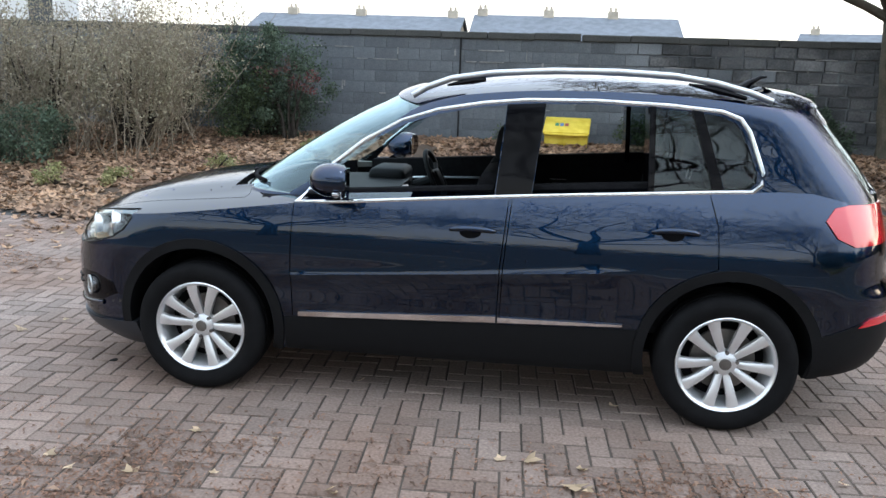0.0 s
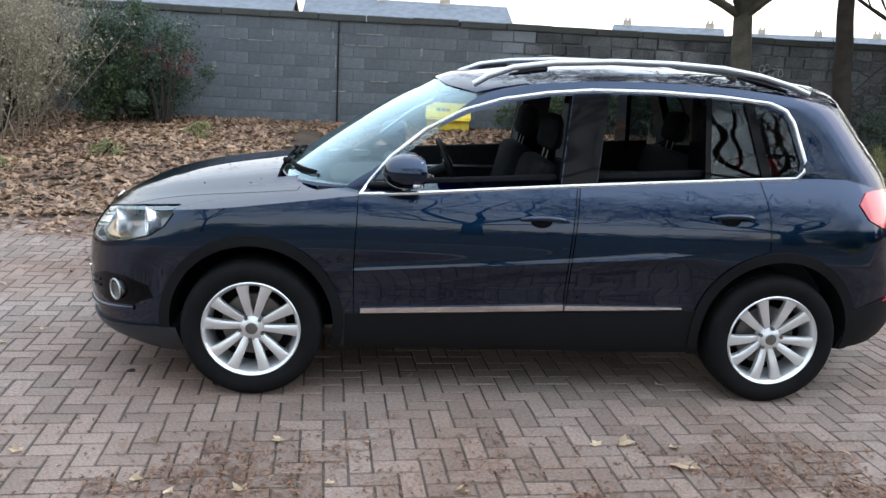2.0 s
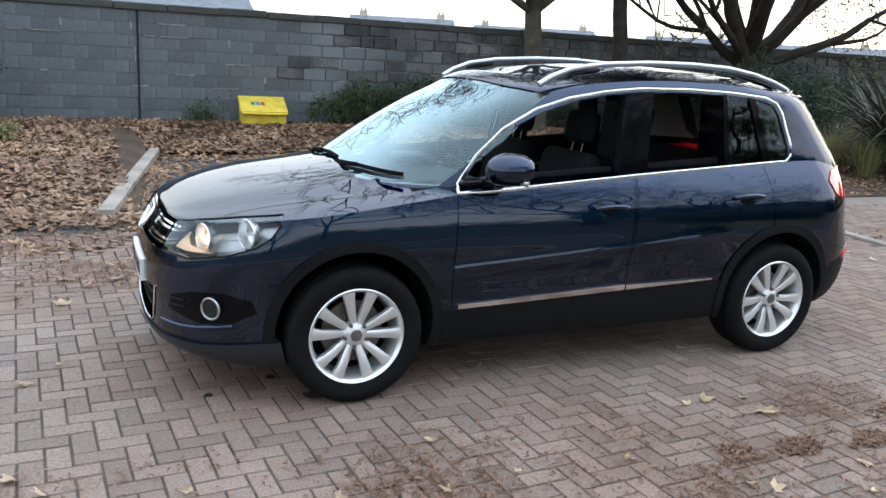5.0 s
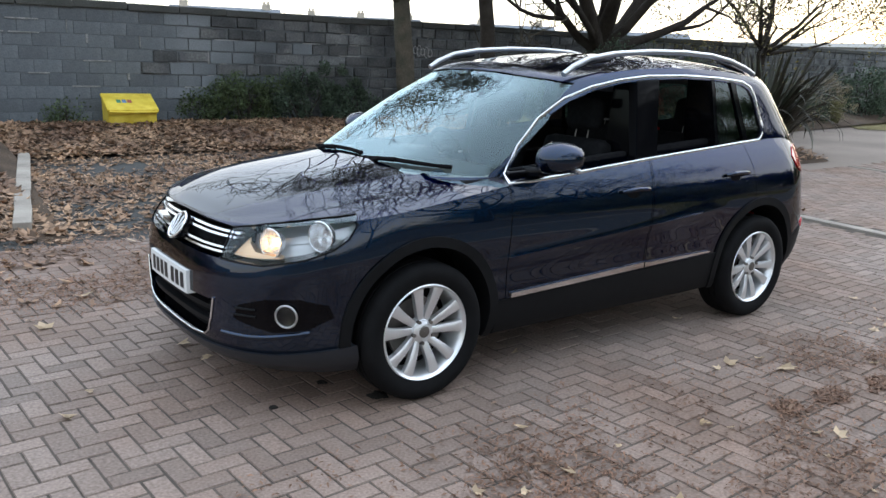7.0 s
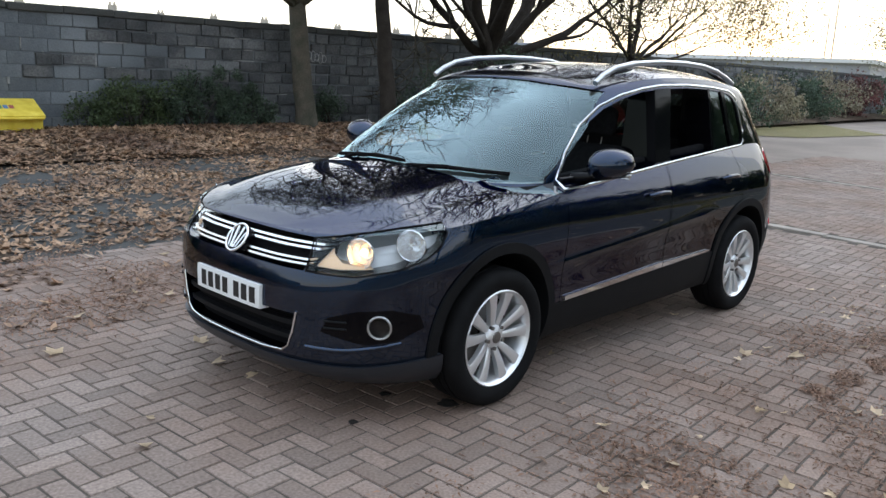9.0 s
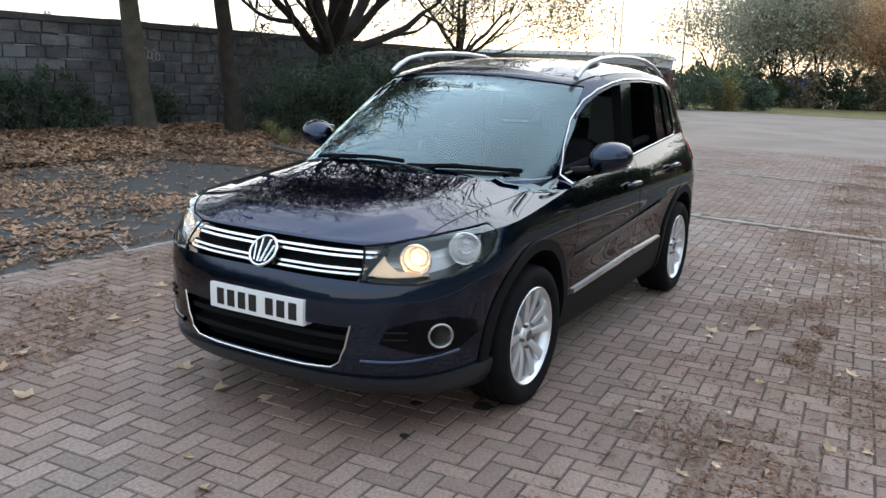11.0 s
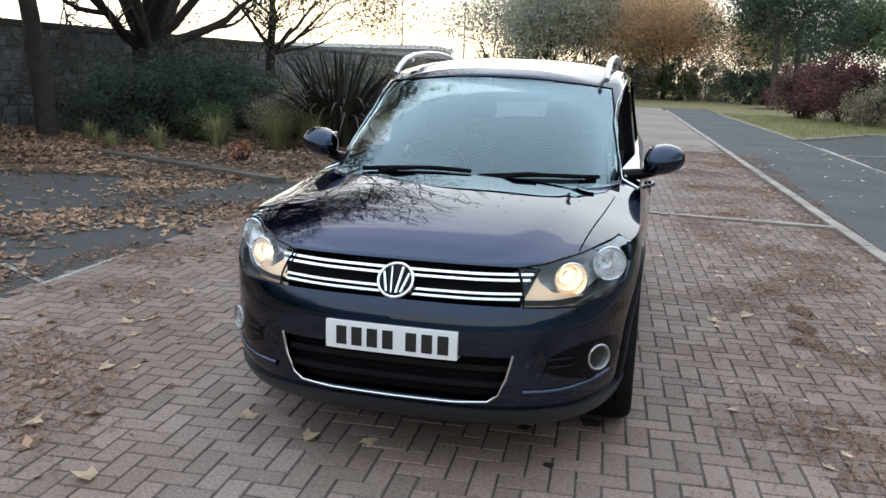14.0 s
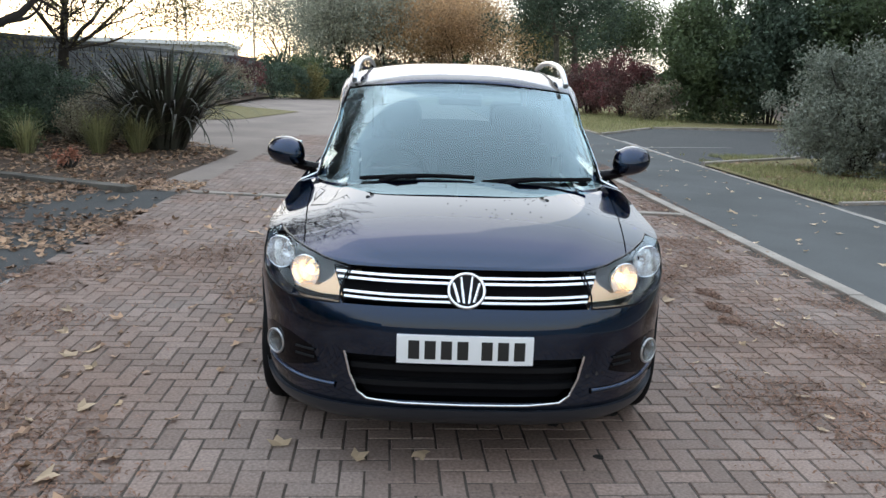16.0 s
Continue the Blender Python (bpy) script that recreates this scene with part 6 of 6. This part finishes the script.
def house(label, x, y, w, d, eaves, ridge, turn, chimneys, wall_mat):
    h = thing("house", label, "house", pose(x, y, 0, 0, 0, turn))
    part("wall", box(-w / 2, w / 2, -d / 2, d / 2, 0, eaves), wall_mat, h)
    part("gable", prism([(-d / 2, eaves), (d / 2, eaves), (0, ridge)], "x", -w / 2 + 0.02, w / 2 - 0.02), wall_mat, h)
    for sgn in (-1, 1):
        roof = bmesh.new()
        vs = [roof.verts.new(c) for c in ((-w / 2 - 0.2, sgn * (d / 2 + 0.3), eaves - 0.1), (w / 2 + 0.2, sgn * (d / 2 + 0.3), eaves - 0.1), (w / 2 + 0.2, 0, ridge + 0.1), (-w / 2 - 0.2, 0, ridge + 0.1))]
        vs2 = [roof.verts.new(q.co + Vector((0, 0, 0.15))) for q in vs]
        roof.faces.new(vs)
        roof.faces.new(vs2)
        for i in range(4):
            roof.faces.new((vs[i], vs[(i + 1) % 4], vs2[(i + 1) % 4], vs2[i]))
        part("roof", roof, M_SLATE, h)
    for c in chimneys:
        ch = part("chimney", box(c - 0.35, c + 0.35, -0.3, 0.3, ridge - 0.8, ridge + 0.65, 0.03), M_HOUSE, h)
        for k in (-0.17, 0.17):
            part("chimney_pot", cylinder((c + k, 0, ridge + 0.65), (c + k, 0, ridge + 0.9), 0.1, 0.08, 8), M_HOUSE, ch)
    n = max(2, int(w / 3.5))
    for k in range(n):
        wx = -w / 2 + w * (k + 0.5) / n
        for z in (1.0, eaves - 1.8):
            win = part("window", box(wx - 0.6, wx + 0.6, -d / 2 - 0.06, -d / 2 + 0.02, z, z + 1.4), M_WHITE, h)
            part("pane", box(wx - 0.52, wx + 0.52, -d / 2 - 0.08, -d / 2 - 0.05, z + 0.08, z + 1.32), M_PANE, win)
    return h


house("slate roofed terrace house beyond the wall", -13.5, 55, 14.5, 9, 3.2, 4.75, 0, (-5, 0, 6.6), M_HOUSE)
house("slate roofed terrace house beyond the wall", 1.6, 55, 13.6, 9, 3.2, 4.95, 0, (-6.4, -1.8, 2.6), M_HOUSE)
house("white rendered house beyond the wall", -24.5, 34, 6.5, 8, 4.6, 6.2, 10, (), M_WHITE)
house("stone house beyond the wall", 25, 68, 9, 9, 3.3, 4.9, -20, (-3.5, 3.5), M_HOUSE)
house("stone house beyond the wall", 41, 72, 12, 9, 3.4, 5.0, -25, (-5, 0, 5), M_HOUSE)
house("stone house beyond the wall", 58, 68, 9, 9, 3.4, 5.0, -35, (-3.5, 3), M_HOUSE)
house("stone house beyond the wall", 66, 58, 12, 9, 3.2, 4.6, -40, (-4, 4), M_HOUSE)
M_SHED = node_mat("shed_cladding", (0.30, 0.31, 0.33), 0.6, vary=0.12, scale=1, fine=20, bump=0.1)
shed = thing("warehouse", "long low grey warehouse far beyond the wall", "warehouse", pose(74, 40, 0, 0, 0, 8))
part("wall", box(-7, 7, -20, 20, 0, 3.6), M_SHED, shed)
part("roof", box(-7.3, 7.3, -20.3, 20.3, 3.6, 3.95), M_WHITE, shed)
M_BLUE = node_mat("blue_container", (0.03, 0.12, 0.45), 0.5, vary=0.2, scale=2, fine=30, bump=0.2)
cont = thing("container", "blue steel container among far trees", "container", pose(88, 8.6, 0, 0, 0, 5))
part("wall", box(-2, 2, -1.4, 1.4, 0.1, 2.2, 0.03), M_BLUE, cont)
part("roof", box(-2.05, 2.05, -1.45, 1.45, 2.2, 2.3), M_BLUE, cont)
M_POLE = plain("galvanised_pole", (0.35, 0.36, 0.37), 0.4, 0.8)
for x, y, h in ((70, 22.5, 9.5), (64, 15.2, 9.0), (74, 24.5, 7.5)):
    lampp = thing("street_lamp", "slim grey street lamp pole far off", "street lamp", pose(x, y, 0))
    part("pole", cylinder((0, 0, 0), (0, 0, h), 0.08, 0.05, 8), M_POLE, lampp)
    part("arm", tube([(0, 0, h), (-0.4, 0, h + 0.2), (-1.0, 0, h + 0.25)], 0.04, 6), M_POLE, lampp)
    part("lamp_head", box(-1.5, -0.9, -0.12, 0.12, h + 0.18, h + 0.3, 0.03), M_POLE, lampp)

# ---- fallen leaves and dirt ----
def fallen(rng, n, x0, x1, y0, y1, size, keep, lift=0.012):
    """Flat five-pointed leaves lying on the ground, each made of three quads."""
    p = np.stack([rng.uniform(x0, x1, n), rng.uniform(y0, y1, n)], 1)
    k = np.array([keep(a, b) for a, b in p]) > rng.random(n)
    p = p[k]
    z = np.array([bank(a, b) if b > 3 else 0.0 for a, b in p])
    m = len(p)
    c = np.stack([p[:, 0], p[:, 1], z + lift + rng.uniform(0, 0.03, m) * (z > 0.02)], 1)
    s = size * rng.uniform(0.55, 1.3, m)
    yaw = rng.uniform(0, math.tau, m)
    nrm = unit(np.stack([rng.normal(0, 0.22, m), rng.normal(0, 0.22, m), np.ones(m)], 1))
    u = unit(np.stack([np.cos(yaw), np.sin(yaw), np.zeros(m)], 1))
    u = unit(u - nrm * np.sum(u * nrm, 1, keepdims=True))
    v = np.cross(nrm, u)
    quads = []
    for ang, ln, wd in ((0, 1.0, 0.42), (1.15, 0.8, 0.36), (-1.15, 0.8, 0.36)):
        d = u * math.cos(ang) + v * math.sin(ang)
        e = -u * math.sin(ang) + v * math.cos(ang)
        tip = c + d * s[:, None] * 0.62 * ln + nrm * (s * rng.uniform(-0.05, 0.22, m))[:, None]
        mid = c + d * s[:, None] * 0.26 * ln
        w = e * (s * wd * 0.5)[:, None]
        quads.append(np.stack([c - d * s[:, None] * 0.12, mid - w, tip, mid + w], 1))
    return np.stack(quads, 1).reshape(-1, 4, 3)


rng = np.random.default_rng(8)


def patchy(x, y, f, lo, hi):
    return max(0.0, min(1.0, (noise.noise((x * f, y * f, 4.0)) + 0.5 - lo) / (hi - lo)))


def on_verge(x, y):
    near = verge_edge(x) + 0.15 * math.sin(x * 1.9)
    return 1.0 if y > near else 0.0


carpet = np.concatenate([fallen(rng, 15000, -9, -1.2, 3.0, 11.4, 0.14, on_verge, 0.03), fallen(rng, 9000, -1.5, 8.5, 8.0, 11.4, 0.14, on_verge, 0.03), fallen(rng, 5500, 4.5, 14, 3.9, 9.8, 0.12, lambda x, y: on_verge(x, y) * 0.8, 0.03)])
tagged(fast_quads("leaf_litter", carpet, M_L_LITTER), "thick carpet of fallen brown leaves", "leaves", kind="stuff")
sparse = np.concatenate([fallen(rng, 13000, -2.0, 6.4, 3.3, 8.8, 0.105, lambda x, y: 0.05 + 0.95 * min(1.0, patchy(x, y, 0.55, 0.36, 0.7) + 0.8 * max(0.0, 1 - (x + 2.0) / 1.6) + 0.8 * max(0.0, (y - 7.6) / 1.2))), fallen(rng, 500, -9, -2, 2.4, 3.4, 0.11, lambda x, y: 0.9), fallen(rng, 420, -6, 6, 1.0, 3.3, 0.10, lambda x, y: 0.6), fallen(rng, 1500, 6, 12, -10, -5.4, 0.11, lambda x, y: 0.8), fallen(rng, 500, -4, 6, -12, -5.0, 0.10, lambda x, y: 0.4)])
tagged(fast_quads("scattered_leaves", sparse, M_L_LITTER), "scattered fallen brown leaves on asphalt", "leaves", kind="stuff")
road = np.concatenate([fallen(rng, 170, -5.5, 5, -3, 3.2, 0.10, lambda x, y: 0.35), fallen(rng, 260, -3, 14, -3.0, -1.3, 0.07, lambda x, y: 0.8), fallen(rng, 260, -2, 16, -5.2, -3.0, 0.09, lambda x, y: 0.45)])
tagged(fast_quads("road_leaves", road, M_L_PALE), "scattered pale fallen leaves on the paving", "leaves", kind="stuff")
# single pale leaves close before the car
one = fast_quads("leaf", fallen(np.random.default_rng(2), 1, -0.001, 0.001, -0.001, 0.001, 0.14, lambda x, y: 2.0), M_L_PALE)
tagged(one, "single pale fallen leaf on the paving", "leaf", "fallen leaves")
one.location = (-2.26, 1.62, 0.0)
for x, y, a in ((-2.03, 0.43, 40), (-1.93, 0.76, 120), (-2.6, 1.05, 200), (0.40, -1.37, 80), (0.6, -1.57, 10), (-2.75, -1.2, 300), (-1.6, 1.75, 30), (-0.9, 2.1, 140)):
    copy_thing(one, pose(x, y, 0.002, 0, 0, a) @ Matrix.Scale(random.uniform(0.75, 1.05), 4))

M_DIRT = leaf_mat("brown_mulch", (0.215, 0.122, 0.08), (0.135, 0.08, 0.055), 0.5)


def mulch(n, x0, x1, y0, y1, size, keep):
    p = np.stack([rng.uniform(x0, x1, n), rng.uniform(y0, y1, n)], 1)
    k = np.array([keep(a, b) for a, b in p]) > rng.random(n)
    p = p[k]
    c = np.stack([p[:, 0], p[:, 1], 0.004 + rng.uniform(0, 0.006, len(p))], 1)
    return leaf_quads(rng, c, size, flat=1.0, slim=0.3)


def strip(x, y):
    """Thin crumbs all along the path's edge, gathered into clots with clean paving between."""
    edge = min(1.0, max(0.0, (-1.05 - y) / 0.6))
    clots = 0.6 * patchy(x, y, 1.1, 0.46, 0.74) + 0.4 * patchy(x + 7, y, 3.6, 0.45, 0.75)
    return edge * (0.09 + 0.91 * clots ** 1.2)


bits = np.concatenate([mulch(190000, -4.5, 14, -3.1, -1.0, 0.028, strip), mulch(9000, 0.0, 1.0, -2.15, -1.7, 0.034, lambda x, y: max(0.0, 1 - ((y + 1.93 + 0.1 * (x - 0.5)) / 0.09) ** 2) * patchy(x, y, 4.0, 0.3, 0.6)), mulch(60000, -4.5, 3, 0.9, 3.6, 0.030, lambda x, y: (0.05 + 0.95 * patchy(x, y, 0.9, 0.45, 0.8)) * min(1, (y - 0.9)))])
tagged(fast_quads("mulch", bits, M_DIRT), "brown crumbled leaf mulch in patches on the paving", "debris", kind="stuff")
shreds = np.concatenate([mulch(2600, -4.5, 14, -3.1, -1.0, 0.06, lambda x, y: strip(x, y) ** 1.3), mulch(900, -4.5, 3, 1.2, 3.6, 0.08, lambda x, y: patchy(x, y, 0.9, 0.4, 0.8))])
shreds[:, :, 2] += 0.006
tagged(fast_quads("leaf_shreds", shreds, leaf_mat("leaf_shred", (0.25, 0.165, 0.11), (0.11, 0.07, 0.05), 0.6)), "torn brown leaf scraps lying in the mulch", "debris", kind="stuff")
M_TAR = node_mat("dark_clot", (0.02, 0.018, 0.016), 0.9, vary=0.3, scale=30, fine=150, bump=0.6)
for x, y, r in ((-1.47, -0.73, 0.05), (-1.62, -0.45, 0.03), (-1.95, -0.6, 0.025)):
    clot = bmesh.new()
    bmesh.ops.create_icosphere(clot, subdivisions=2, radius=r)
    for v in clot.verts:
        v.co.z = max(0, v.co.z) * 0.25
        v.co *= 1 + 0.5 * noise.noise(v.co * 40 + Vector((x, y, 0)))
    ob = part("clot", clot, M_TAR)
    ob.location = (x, y, 0.0)
    tagged(ob, "small dark clot of mud on the paving", "mud")

# herringbone block paving: the blocks beside the car are parts, the rest one field
PAVE_TURN = pose(0, 0, 0, 0, 0, 3.2)
BLOCK_L, BLOCK_W, JOINT = 0.2, 0.1, 0.006


def block_mesh():
    bm = bmesh.new()
    l, w, c = BLOCK_L - JOINT, BLOCK_W - JOINT, 0.004
    lo = [bm.verts.new((sx * l / 2, sy * w / 2, -0.008)) for sx, sy in ((-1, -1), (1, -1), (1, 1), (-1, 1))]
    hi = [bm.verts.new((sx * (l / 2 - c), sy * (w / 2 - c), 0)) for sx, sy in ((-1, -1), (1, -1), (1, 1), (-1, 1))]
    bm.faces.new(hi)
    for i in range(4):
        bm.faces.new((lo[i], lo[(i + 1) % 4], hi[(i + 1) % 4], hi[i]))
    return bm


single = as_mesh("block", block_mesh(), M_BLOCK)
bv, bf = np.array([v.co[:] for v in single.vertices]), [tuple(p.vertices) for p in single.polygons]
paving = thing("block_paving", "weathered brown herringbone block paving with dirt in its joints", "paving", kind="structure")
fv, ff, loose = [], [], 0
rng = np.random.default_rng(3)
for a in range(-190, 330):
    for b in range(-110, 110):
        x, y = a + 2 * b, a - 2 * b
        for rot, cx, cy in ((0, x + 1.0, y + 0.5), (90, x + 2.5, y)):
            q = PAVE_TURN @ Vector((cx * 0.1, cy * 0.1, 0))
            if not (-8 < q.x < 16 and kerb_y(q.x) + 0.14 < q.y < 3.25 + 0.02 * q.x):
                continue
            if abs(q.x - (5.01 + 0.12 * q.y)) < 0.17 or abs(q.x - (10.13 + 0.17 * q.y)) < 0.15:
                continue
            m = PAVE_TURN @ pose(cx * 0.1, cy * 0.1, rng.normal() * 0.0012, rng.normal() * 0.35, rng.normal() * 0.35, rot + rng.normal() * 0.5)
            if -2.9 < q.x < -0.9 and -2.75 < q.y < -0.95 and loose < 300 and (q.x + 1.9) ** 2 + (q.y + 1.85) ** 2 < 1.0:
                loose += 1
                ob = new("block", single)
                ob.parent = paving
                ob.matrix_basis = m
            else:
                start = len(fv)
                r3 = np.array(m.to_3x3())
                fv.extend((bv @ r3.T + np.array(m.translation)).tolist())
                ff.extend(tuple(k + start for k in f) for f in bf)
tagged(raw("block_field", fv, ff, M_BLOCK_FIELD, paving), kind="stuff")
